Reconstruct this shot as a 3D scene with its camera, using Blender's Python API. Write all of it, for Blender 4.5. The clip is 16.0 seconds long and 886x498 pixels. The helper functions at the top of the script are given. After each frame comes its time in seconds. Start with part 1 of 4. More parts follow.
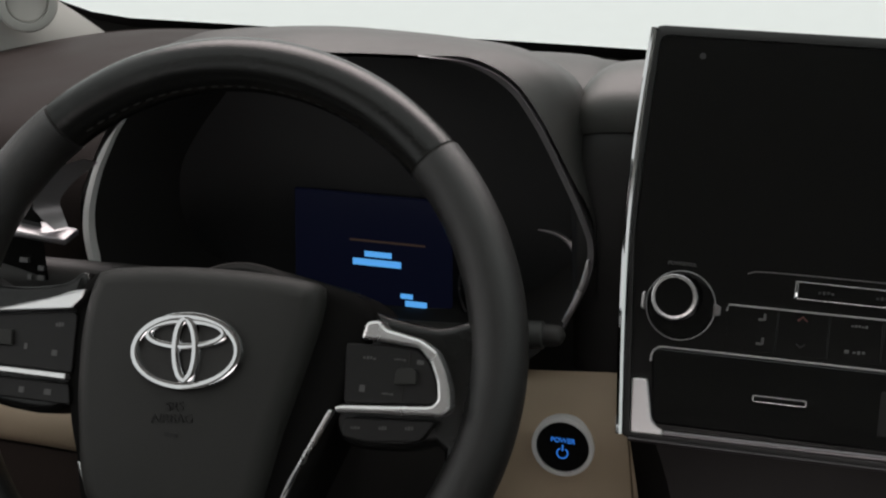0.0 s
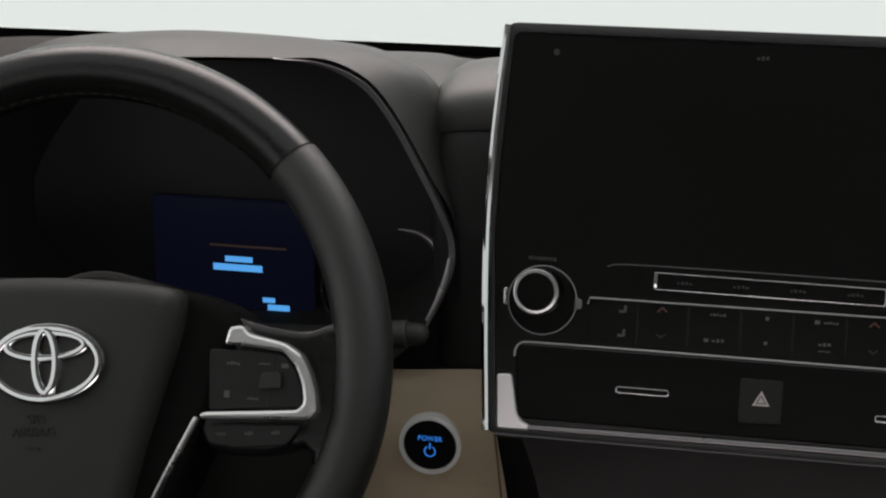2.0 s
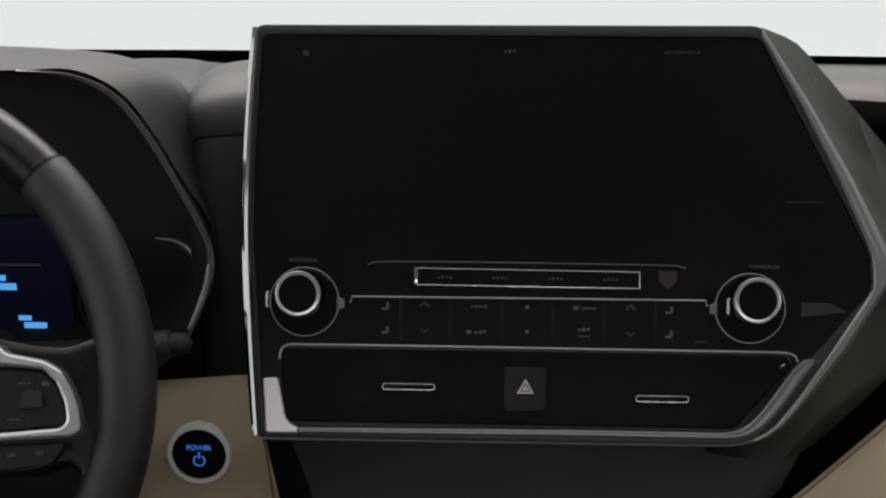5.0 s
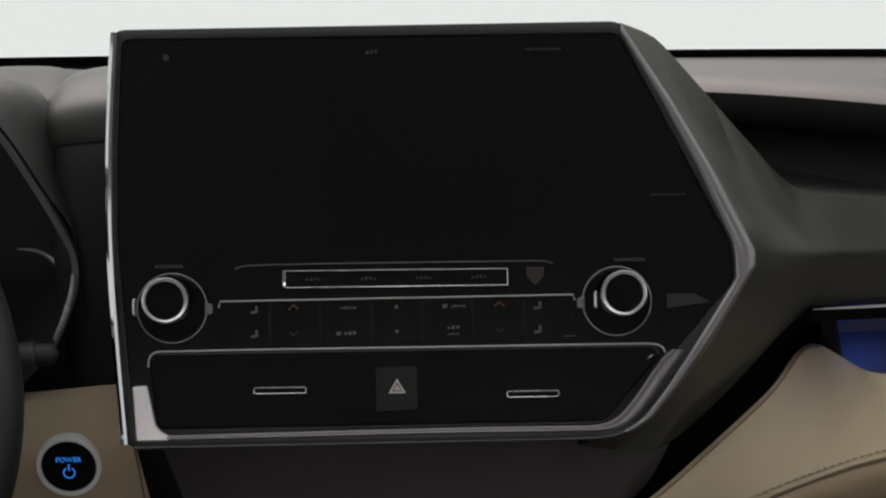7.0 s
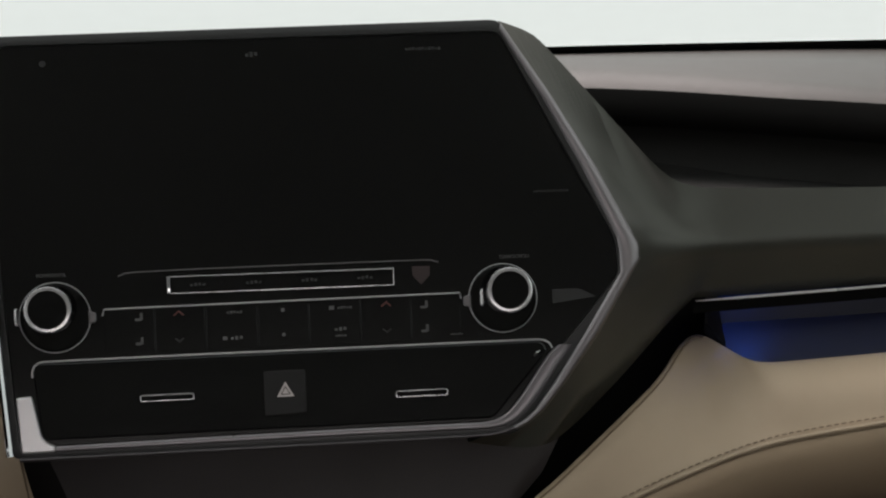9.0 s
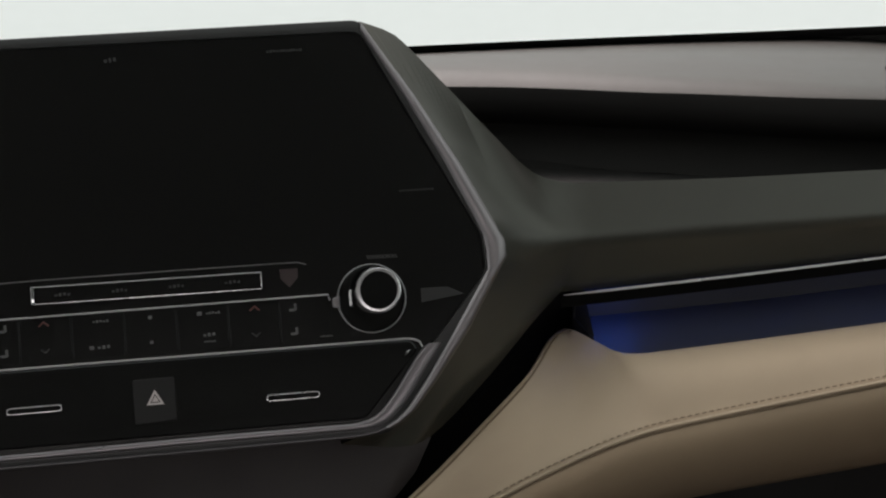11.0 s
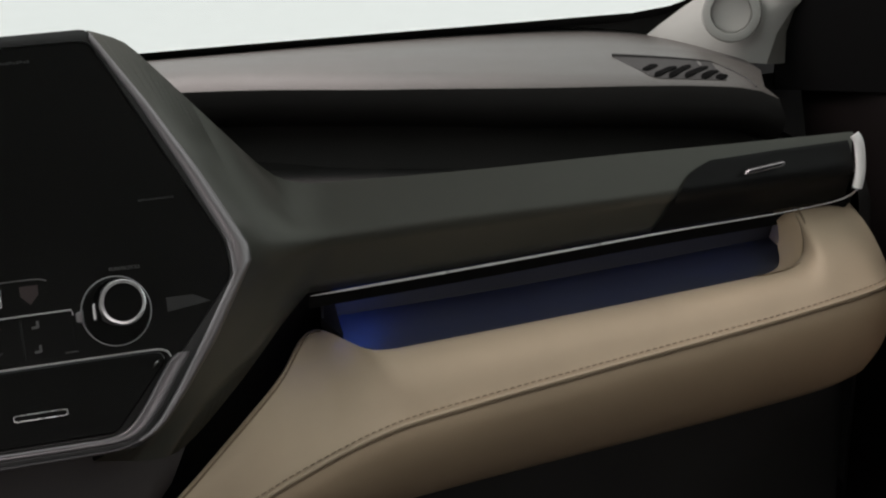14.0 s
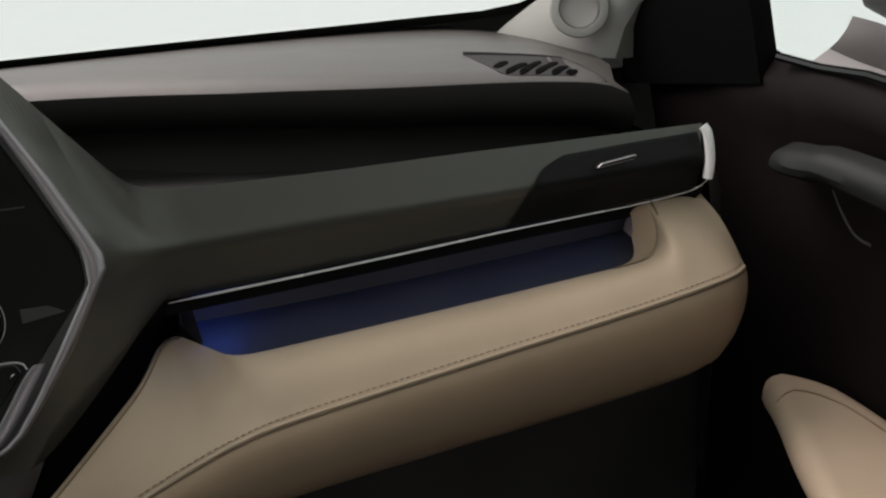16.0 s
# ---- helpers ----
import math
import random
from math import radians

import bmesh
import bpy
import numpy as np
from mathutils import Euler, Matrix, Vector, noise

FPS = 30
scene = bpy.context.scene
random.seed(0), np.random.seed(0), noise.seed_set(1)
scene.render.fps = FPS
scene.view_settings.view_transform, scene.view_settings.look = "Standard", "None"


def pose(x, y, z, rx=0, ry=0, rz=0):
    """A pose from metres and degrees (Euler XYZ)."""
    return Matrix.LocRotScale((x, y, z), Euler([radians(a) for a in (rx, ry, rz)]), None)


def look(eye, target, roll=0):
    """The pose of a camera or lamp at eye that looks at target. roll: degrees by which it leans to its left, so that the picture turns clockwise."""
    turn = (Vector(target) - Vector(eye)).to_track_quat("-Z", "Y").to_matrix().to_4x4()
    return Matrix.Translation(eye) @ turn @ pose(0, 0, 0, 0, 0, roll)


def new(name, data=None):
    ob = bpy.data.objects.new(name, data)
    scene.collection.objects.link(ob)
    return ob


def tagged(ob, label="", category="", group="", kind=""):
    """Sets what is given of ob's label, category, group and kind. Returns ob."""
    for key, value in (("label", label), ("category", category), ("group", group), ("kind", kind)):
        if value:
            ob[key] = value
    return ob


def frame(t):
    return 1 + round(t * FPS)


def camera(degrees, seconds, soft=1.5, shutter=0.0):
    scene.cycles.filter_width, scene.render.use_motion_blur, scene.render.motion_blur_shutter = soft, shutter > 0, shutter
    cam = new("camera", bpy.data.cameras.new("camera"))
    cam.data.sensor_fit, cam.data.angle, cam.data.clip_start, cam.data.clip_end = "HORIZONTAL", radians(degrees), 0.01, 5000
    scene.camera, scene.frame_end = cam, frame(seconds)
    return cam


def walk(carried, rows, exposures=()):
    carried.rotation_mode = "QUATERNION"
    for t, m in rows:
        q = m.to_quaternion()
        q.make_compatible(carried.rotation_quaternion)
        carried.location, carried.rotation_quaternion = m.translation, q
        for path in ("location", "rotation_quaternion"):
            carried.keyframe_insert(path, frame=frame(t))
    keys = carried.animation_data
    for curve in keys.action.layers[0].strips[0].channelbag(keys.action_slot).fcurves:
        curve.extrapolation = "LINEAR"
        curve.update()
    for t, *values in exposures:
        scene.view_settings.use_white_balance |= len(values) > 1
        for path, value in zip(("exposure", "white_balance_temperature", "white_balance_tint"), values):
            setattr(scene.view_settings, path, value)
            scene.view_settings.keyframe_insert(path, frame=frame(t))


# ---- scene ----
from mathutils.bvhtree import BVHTree
# A dashboard seen from between the front seats: the camera turns on its stand, 21.7 degrees down.
cam = camera(28.0, 16.0, soft=2.2)
EYE = Vector((0.0, 0.0, 1.5))
YAW = [(0.0, 15.55), (0.5, 14.57), (1.0, 13.44), (1.5, 12.11), (2.0, 10.74), (2.5, 9.29), (3.0, 7.85), (3.5, 6.42),
       (4.0, 5.02), (6.5, -1.09), (7.0, -2.18), (7.5, -3.22), (8.0, -4.18), (8.5, -5.14), (9.0, -6.16), (11.5, -12.17),
       (12.0, -13.71), (12.5, -15.27), (13.0, -16.84), (13.5, -18.26), (14.0, -19.6), (14.5, -20.92), (15.0, -22.19),
       (15.5, -23.41), (16.0, -24.54)]
walk(cam, [(t, pose(EYE.x, EYE.y, EYE.z, 90 - 21.66, 0.09, yaw)) for t, yaw in YAW])

# ---- light: a white studio outside, added soft lamps shining in through the glass ----
world = bpy.data.worlds.new("studio")
scene.world = world
world.use_nodes = True
wn = world.node_tree.nodes
wn["Background"].inputs["Color"].default_value = (0.925, 0.955, 0.938, 1)
wn["Background"].inputs["Strength"].default_value = 1.02


def area(name, eye, target, sx, sy, watts, colour):
    la = bpy.data.lights.new(name, "AREA")
    la.shape, la.size, la.size_y, la.energy, la.color = "RECTANGLE", sx, sy, watts, colour
    ob = new(name, la)
    ob.matrix_world = look(eye, target)
    return ob


area("screen_softbox", (-0.3, 2.2, 2.6), (0.1, 1.05, 1.1), 2.4, 1.2, 59.0, (1.0, 0.865, 0.855))
area("side_softbox", (-2.4, 0.85, 1.6), (0.0, 0.95, 1.1), 1.6, 1.0, 6.0, (1.0, 0.865, 0.855))
# Unseen fill lamp, added to brighten what faces the seats.
area("rear_fill", (0.0, -3.0, 1.75), (0.0, 1.0, 1.1), 1.6, 0.7, 8.6, (1.0, 0.865, 0.855))
# ambient lamps hidden under the trim band
for spot, wide, watts, hue in (((0.450, 1.054, 1.0412), 0.34, 0.009, (0.13, 0.22, 1.0)), ((0.314, 1.052, 1.0357), 0.03, 0.006, (0.03, 0.14, 1.0))):
    lamp = area("tray_lamp", spot, (0, 0, 0), wide, 0.005, watts, hue)
    lamp.matrix_world = pose(*spot, 0, -2.4, 0)

# ---- materials ----


def material(name, colour, rough=0.5, metal=0.0, spec=0.5, grain=0.0, scale=900.0, vary=0.12, coat=0.0, emit=None, power=0.0, kind="noise"):
    m = bpy.data.materials.new(name)
    m.use_nodes = True
    nt = m.node_tree
    n, l = nt.nodes, nt.links
    b = n["Principled BSDF"]
    b.inputs["Metallic"].default_value = metal
    b.inputs["Specular IOR Level"].default_value = spec
    b.inputs["Coat Weight"].default_value = coat
    tc = n.new("ShaderNodeTexCoord")
    big = n.new("ShaderNodeTexNoise")
    big.inputs["Scale"].default_value = 14.0
    big.inputs["Detail"].default_value = 6.0
    l.new(tc.outputs["Object"], big.inputs["Vector"])
    ramp = n.new("ShaderNodeMapRange")
    ramp.inputs["From Min"].default_value, ramp.inputs["From Max"].default_value = 0.3, 0.7
    ramp.inputs["To Min"].default_value, ramp.inputs["To Max"].default_value = 1 - vary, 1 + vary
    l.new(big.outputs["Fac"], ramp.inputs["Value"])
    mul = n.new("ShaderNodeVectorMath")
    mul.operation = "SCALE"
    mul.inputs[0].default_value = colour
    l.new(ramp.outputs["Result"], mul.inputs["Scale"])
    l.new(mul.outputs["Vector"], b.inputs["Base Color"])
    rr = n.new("ShaderNodeMapRange")
    rr.inputs["From Min"].default_value, rr.inputs["From Max"].default_value = 0.3, 0.7
    rr.inputs["To Min"].default_value, rr.inputs["To Max"].default_value = max(0.02, rough * 0.9), min(1.0, rough * 1.1)
    l.new(big.outputs["Fac"], rr.inputs["Value"])
    l.new(rr.outputs["Result"], b.inputs["Roughness"])
    if grain > 0:
        if kind == "leather":
            fine = n.new("ShaderNodeTexVoronoi")
            fine.feature = "DISTANCE_TO_EDGE"
            out = fine.outputs["Distance"]
        else:
            fine = n.new("ShaderNodeTexNoise")
            fine.inputs["Detail"].default_value = 3.0
            out = fine.outputs["Fac"]
        fine.inputs["Scale"].default_value = scale
        l.new(tc.outputs["Object"], fine.inputs["Vector"])
        bump = n.new("ShaderNodeBump")
        bump.inputs["Strength"].default_value = grain
        bump.inputs["Distance"].default_value = 0.0004
        l.new(out, bump.inputs["Height"])
        l.new(bump.outputs["Normal"], b.inputs["Normal"])
    if emit:
        b.inputs["Emission Color"].default_value = (*emit, 1)
        b.inputs["Emission Strength"].default_value = power
    return m


M = {
    "soft_black": material("soft_black", (0.022, 0.021, 0.020), 0.55, grain=0.5, scale=1100, spec=0.35),
    "deep_black": material("deep_black", (0.030, 0.029, 0.028), 0.7, grain=0.3, scale=900, spec=0.15),
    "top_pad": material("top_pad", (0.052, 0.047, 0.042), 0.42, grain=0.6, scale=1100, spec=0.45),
    "hood": material("hood", (0.029, 0.030, 0.028), 0.5, grain=0.5, scale=1300, spec=0.4),
    "brown_pad": material("brown_pad", (0.016, 0.0115, 0.0105), 0.6, grain=0.4, scale=1000, spec=0.10),
    "wheel_leather": material("wheel_leather", (0.0085, 0.0085, 0.0082), 0.22, grain=0.22, scale=1500, spec=0.30, kind="leather"),
    "grip_leather": material("grip_leather", (0.017, 0.0168, 0.0165), 0.36, grain=0.6, scale=1300, spec=0.5, kind="leather"),
    "airbag": material("airbag", (0.0245, 0.0245, 0.023), 0.5, grain=0.6, scale=1500, spec=0.25),
    "piano": material("piano", (0.0052, 0.0052, 0.0052), 0.08, spec=0.35, vary=0.05),
    "glass_black": material("glass_black", (0.0045, 0.0045, 0.0045), 0.14, spec=0.4, vary=0.03),
    "chrome": material("chrome", (0.56, 0.56, 0.57), 0.05, metal=1.0, vary=0.03),
    "satin": material("satin", (0.70, 0.69, 0.695), 0.26, metal=0.92, grain=0.1, scale=2500, vary=0.05),
    "dark_satin": material("dark_satin", (0.20, 0.192, 0.195), 0.30, metal=0.85, grain=0.1, scale=2500, vary=0.06),
    "silver": material("silver", (0.72, 0.70, 0.71), 0.28, metal=0.5, grain=0.1, scale=2500, vary=0.04),
    "bright_paint": material("bright_paint", (0.82, 0.81, 0.80), 0.3, metal=0.0, coat=0.3, vary=0.03),
    "taupe": material("taupe", (0.069, 0.069, 0.059), 0.34, metal=0.4, grain=0.12, scale=2200, vary=0.06),
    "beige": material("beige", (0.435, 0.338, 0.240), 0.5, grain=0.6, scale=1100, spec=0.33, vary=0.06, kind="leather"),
    "beige_shade": material("beige_shade", (0.345, 0.255, 0.170), 0.5, grain=0.6, scale=1100, spec=0.30, vary=0.06, kind="leather"),
    "thread": material("thread", (0.17, 0.125, 0.08), 0.8),
    "grey_thread": material("grey_thread", (0.007, 0.007, 0.0065), 0.8),
    "pillar": material("pillar", (0.34, 0.34, 0.32), 0.75, grain=0.5, scale=1600, spec=0.2, vary=0.05),
    "door_brown": material("door_brown", (0.0085, 0.0065, 0.0062), 0.7, grain=0.5, scale=1000, spec=0.06),
    "door_green": material("door_green", (0.010, 0.0115, 0.010), 0.5, grain=0.4, scale=1200, spec=0.14),
    "mirror_grey": material("mirror_grey", (0.22, 0.20, 0.195), 0.45, spec=0.4),
    "mark": material("mark", (0.075, 0.074, 0.073), 0.5, vary=0.02),
    "faint_mark": material("faint_mark", (0.010, 0.010, 0.010), 0.5, vary=0.02),
    "red_mark": material("red_mark", (0.075, 0.016, 0.012), 0.5, vary=0.02),
    "pale_mark": material("pale_mark", (0.50, 0.44, 0.43), 0.5, vary=0.02),
    "blue_glow": material("blue_glow", (0.01, 0.02, 0.05), 0.4, emit=(0.10, 0.40, 0.90), power=0.9),
    "blue_ring": material("blue_ring", (0.01, 0.02, 0.05), 0.4, emit=(0.03, 0.20, 0.75), power=0.8),
    "blue_screen": material("blue_screen", (0.004, 0.005, 0.010), 0.5, spec=0.1, emit=(0.18, 0.22, 0.65), power=0.010),
    "amber": material("amber", (0.05, 0.04, 0.03), 0.4, emit=(0.9, 0.55, 0.4), power=0.025),
    "floor_white": material("floor_white", (0.86, 0.86, 0.85), 0.8, spec=0.2, vary=0.02),
    "tray_grey": material("tray_grey", (0.025, 0.025, 0.028), 0.5, grain=0.3, scale=900),
    "vent_black": material("vent_black", (0.010, 0.010, 0.010), 0.30, spec=0.08, vary=0.05),
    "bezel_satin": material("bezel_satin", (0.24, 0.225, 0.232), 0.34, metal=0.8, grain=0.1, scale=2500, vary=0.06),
    "dim_satin": material("dim_satin", (0.022, 0.022, 0.022), 0.34, metal=0.3, vary=0.06),
    "button_black": material("button_black", (0.009, 0.0085, 0.0085), 0.5, spec=0.3, grain=0.3, scale=1500),
    "cowl_grey": material("cowl_grey", (0.026, 0.025, 0.0245), 0.8, grain=0.3, scale=900, spec=0.10),
    "dial_black": material("dial_black", (0.030, 0.030, 0.031), 0.5, spec=0.35, vary=0.05),
    "line_satin": material("line_satin", (0.42, 0.415, 0.42), 0.34, metal=0.6, vary=0.06),
    "low_satin": material("low_satin", (0.24, 0.225, 0.235), 0.30, metal=0.75, grain=0.1, scale=2500, vary=0.06),
    "chrome_ring": material("chrome_ring", (0.62, 0.61, 0.62), 0.22, metal=0.8, vary=0.05),
    "slot_black": material("slot_black", (0.003, 0.003, 0.003), 0.9, spec=0.02),
    "housing_shade": material("housing_shade", (0.0115, 0.0112, 0.0108), 0.5, grain=0.5, scale=1200, spec=0.3),
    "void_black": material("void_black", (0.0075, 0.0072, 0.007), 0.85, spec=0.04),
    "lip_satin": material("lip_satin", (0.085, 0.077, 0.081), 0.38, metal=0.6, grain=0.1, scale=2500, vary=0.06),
    "lower_brown": material("lower_brown", (0.042, 0.031, 0.027), 0.6, grain=0.4, scale=1000, spec=0.2),
    "side_grey": material("side_grey", (0.12, 0.116, 0.106), 0.75, grain=0.4, scale=1400, spec=0.15),
    "console_grey": material("console_grey", (0.058, 0.052, 0.052), 0.55, grain=0.4, scale=1000, spec=0.3),
    "roll_shade": material("roll_shade", (0.011, 0.0105, 0.010), 0.8, grain=0.4, scale=1000, spec=0.06),
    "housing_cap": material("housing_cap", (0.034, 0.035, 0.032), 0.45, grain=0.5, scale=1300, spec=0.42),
    "strip_satin": material("strip_satin", (0.33, 0.315, 0.325), 0.32, metal=0.75, grain=0.1, scale=2500, vary=0.06),
    "shield_red": material("shield_red", (0.022, 0.011, 0.011), 0.5, vary=0.02),
    "stitch": material("stitch", (0.16, 0.12, 0.08), 0.8),
    "carpet": material("carpet", (0.040, 0.039, 0.038), 0.95, grain=0.8, scale=700, spec=0.1),
    "lining": material("lining", (0.40, 0.39, 0.37), 0.9, grain=0.3, scale=900, spec=0.1),
}
glass = bpy.data.materials.new("clear_glass")
glass.use_nodes = True
gn, gl = glass.node_tree.nodes, glass.node_tree.links
gn.remove(gn["Principled BSDF"])
clear, gloss, mixer = gn.new("ShaderNodeBsdfTransparent"), gn.new("ShaderNodeBsdfGlossy"), gn.new("ShaderNodeMixShader")
clear.inputs["Color"].default_value = (0.96, 0.98, 0.97, 1)
gloss.inputs["Roughness"].default_value = 0.02
mixer.inputs["Fac"].default_value = 0.02
gl.new(clear.outputs["BSDF"], mixer.inputs[1])
gl.new(gloss.outputs["BSDF"], mixer.inputs[2])
gl.new(mixer.outputs["Shader"], gn["Material Output"].inputs["Surface"])
M["clear"] = glass

# ---- builders ----


def thing(name, label, category, m=None, group="", kind=""):
    ob = new(name)
    ob.empty_display_size = 0.05
    if m is not None:
        ob.matrix_world = m
    return tagged(ob, label, category, group, kind)


def part(name, bm, mat, parent=None, label="", sharp=38):
    bmesh.ops.recalc_face_normals(bm, faces=bm.faces)
    flat_edges = set()
    me = bpy.data.meshes.new(name)
    bm.to_mesh(me)
    bm.free()
    me.shade_smooth()
    me.set_sharp_from_angle(angle=radians(sharp))
    if sharp < 60:
        for poly in me.polygons:
            if len(poly.vertices) > 8:
                for key in poly.edge_keys:
                    flat_edges.add(key)
        for e in me.edges:
            if e.key in flat_edges:
                e.use_edge_sharp = True
    me.materials.append(M[mat])
    ob = new(name, me)
    if parent is not None:
        ob.parent = parent
    if label:
        ob["label"] = label
    return ob


def spline(pts, n, closed=False):
    """n points, evenly spaced, on a smooth curve through pts."""
    P = [Vector(p) for p in pts]
    k = len(P)
    dense = []
    for i in range(k if closed else k - 1):
        a, b, c, d = ((P[(i - 1) % k], P[i], P[(i + 1) % k], P[(i + 2) % k]) if closed else
                      (P[max(i - 1, 0)], P[i], P[i + 1], P[min(i + 2, k - 1)]))
        for s in range(16):
            u = s / 16
            dense.append(0.5 * (2 * b + (c - a) * u + (2 * a - 5 * b + 4 * c - d) * u * u + (3 * b - a - 3 * c + d) * u ** 3))
    dense.append(P[0] if closed else P[-1])
    length = [0.0]
    for a, b in zip(dense, dense[1:]):
        length.append(length[-1] + (b - a).length)
    out, j = [], 0
    for i in range(n):
        want = length[-1] * i / (n if closed else n - 1)
        while j < len(dense) - 2 and length[j + 1] < want:
            j += 1
        span = max(length[j + 1] - length[j], 1e-9)
        out.append(dense[j].lerp(dense[j + 1], min(1, (want - length[j]) / span)))
    return out


def skin(rows, around=False, along=False, caps=False):
    """A bmesh surface through rows of equally many points. around: each row is a ring; along: the last row joins the first."""
    bm = bmesh.new()
    V = [[bm.verts.new(p) for p in r] for r in rows]
    nr, nc = len(V), len(V[0])
    for i in range(nr if along else nr - 1):
        for j in range(nc if around else nc - 1):
            q = [V[i][j], V[i][(j + 1) % nc], V[(i + 1) % nr][(j + 1) % nc], V[(i + 1) % nr][j]]
            if len({tuple(v.co) for v in q}) == 4:
                bm.faces.new(q)
    if caps and around and not along:
        bm.faces.new(V[0])
        bm.faces.new(V[-1])
    return bm


def across(curves, n, m=None):
    """Rows for skin(): lengthwise curves, each resampled to n points; m: smooth crosswise to m rows."""
    C = [spline(c, n) for c in curves]
    if m is None:
        return C
    cols = [spline([c[i] for c in C], m) for i in range(n)]
    return [[cols[i][j] for i in range(n)] for j in range(m)]


def tube(path, r, seg=8, closed=False, flat=1.0, up=(0, 0, 1)):
    """A tube along path; r: radius or a function of 0..1; flat squeezes it along up."""
    P = [Vector(p) for p in path]
    n, rows = len(P), []
    for i, p in enumerate(P):
        d = (P[(i + 1) % n] - P[i - 1]) if closed else (P[min(i + 1, n - 1)] - P[max(i - 1, 0)])
        d.normalize()
        a = d.cross(Vector(up))
        a = a.normalized() if a.length > 1e-4 else d.orthogonal().normalized()
        b = a.cross(d)
        rad = r(i / max(n - 1, 1)) if callable(r) else r
        rows.append([p + a * rad * math.cos(2 * math.pi * k / seg) + b * rad * flat * math.sin(2 * math.pi * k / seg) for k in range(seg)])
    return skin(rows, around=True, along=closed, caps=not closed)


def rounded(pts, r, seg=4):
    """A polygon with its corners rounded."""
    P, out = [Vector(p) for p in pts], []
    n = len(P)
    for i in range(n):
        a, b, c = P[i - 1], P[i], P[(i + 1) % n]
        k = min(r, (a - b).length * 0.45, (c - b).length * 0.45)
        s, e = b + (a - b).normalized() * k, b + (c - b).normalized() * k
        for j in range(seg + 1):
            u = j / seg
            out.append(s * (1 - u) ** 2 + b * 2 * u * (1 - u) + e * u * u)
    return out


def shrink(pts, d):
    n = len(pts)
    turn = sum(pts[i - 1].x * pts[i].y - pts[i].x * pts[i - 1].y for i in range(n))
    s, out = (1 if turn > 0 else -1), []
    for i in range(n):
        e, f = (pts[i] - pts[i - 1]).normalized(), (pts[(i + 1) % n] - pts[i]).normalized()
        t = e + f
        t = t.normalized() if t.length > 1e-6 else e
        out.append(pts[i] + Vector((-t.y, t.x)) * s * d)
    return out


def slab(outline, z0, z1, edge=0.0, hole=None, dome=0.0):
    """A plate with this outline in local x, y, from z0 to z1, its upper edge bevelled; hole: an inner outline of equally many points."""
    o = [Vector(p) for p in outline]
    up = shrink(o, edge) if edge else o
    rows = [[(p.x, p.y, z0) for p in o], [(p.x, p.y, z1 - edge) for p in o]]
    if edge:
        steps = 5 if edge > 0.004 else 2
        for k in range(1, steps):
            a = math.pi / 2 * k / steps
            rows.append([(p.x, p.y, z1 - edge * (1 - math.sin(a))) for p in shrink(o, edge * (1 - math.cos(a)))])
        rows.append([(p.x, p.y, z1) for p in up])
    if hole:
        h = [Vector(p) for p in hole]
        rows += [[(p.x, p.y, z1) for p in h], [(p.x, p.y, z0) for p in h]]
        return skin(rows, around=True, along=True)
    bm = skin(rows, around=True, caps=not dome)
    if dome:
        last = rows[-1]
        cx, cy = sum(p[0] for p in last) / len(last), sum(p[1] for p in last) / len(last)
        ring = []
        for k in range(1, 7):
            u = k / 6.5
            ring.append([(cx + (p[0] - cx) * (1 - u), cy + (p[1] - cy) * (1 - u), z1 + dome * (1 - (1 - u) ** 2)) for p in last])
        bm.free()
        bm = skin(rows + ring, around=True, caps=True)
    return bm


def disc(r, z0, z1, edge=0.0, seg=40, inner=None, cx=0.0, cy=0.0, sx=1.0):
    ring = [Vector((cx + sx * r * math.cos(2 * math.pi * k / seg), cy + r * math.sin(2 * math.pi * k / seg))) for k in range(seg)]
    hole = [Vector((cx + sx * inner * math.cos(2 * math.pi * k / seg), cy + inner * math.sin(2 * math.pi * k / seg))) for k in range(seg)] if inner else None
    return slab(ring, z0, z1, edge, hole)


def bars(spec, z0, z1):
    """Small plates (x, y, width, height) in one mesh."""
    bm = bmesh.new()
    for x, y, w, h in spec:
        bmesh.ops.create_cube(bm, size=1.0, matrix=Matrix.Translation((x, y, (z0 + z1) / 2)) @ Matrix.Diagonal((w, h, z1 - z0, 1)))
    return bm


def lettering(text, x, y, size, z, mat, parent, name="lettering", turn=0.0, thick=0.0003):
    cu = bpy.data.curves.new(name, "FONT")
    cu.body, cu.size, cu.align_x, cu.align_y, cu.extrude = text, size, "CENTER", "CENTER", thick
    tmp = new(name, cu)
    me = bpy.data.meshes.new_from_object(tmp.evaluated_get(bpy.context.evaluated_depsgraph_get()))
    bpy.data.objects.remove(tmp)
    me.materials.clear()
    me.materials.append(M[mat])
    ob = new(name, me)
    ob.parent = parent
    ob.matrix_basis = pose(x, y, z, 0, 0, turn)
    return ob


def marks(name, spec, z0, z1, mat, parent, label=""):
    """Small plates (x, y, width, height), each a part of its own."""
    for x, y, w, h in spec:
        if w < 0.0048:
            cells = [(x, y, w, h)]
        else:
            n = max(3, round(w / (h * 1.1)))
            cells = [(x + w * ((k + 0.5) / n - 0.5), y + h * 0.10 * ((k * 7 % 3) - 1), w / n * 0.66, h * (0.62 + 0.16 * (k * 5 % 3))) for k in range(n)]
        part(name, bars(cells, z0, z1), mat, parent, label)


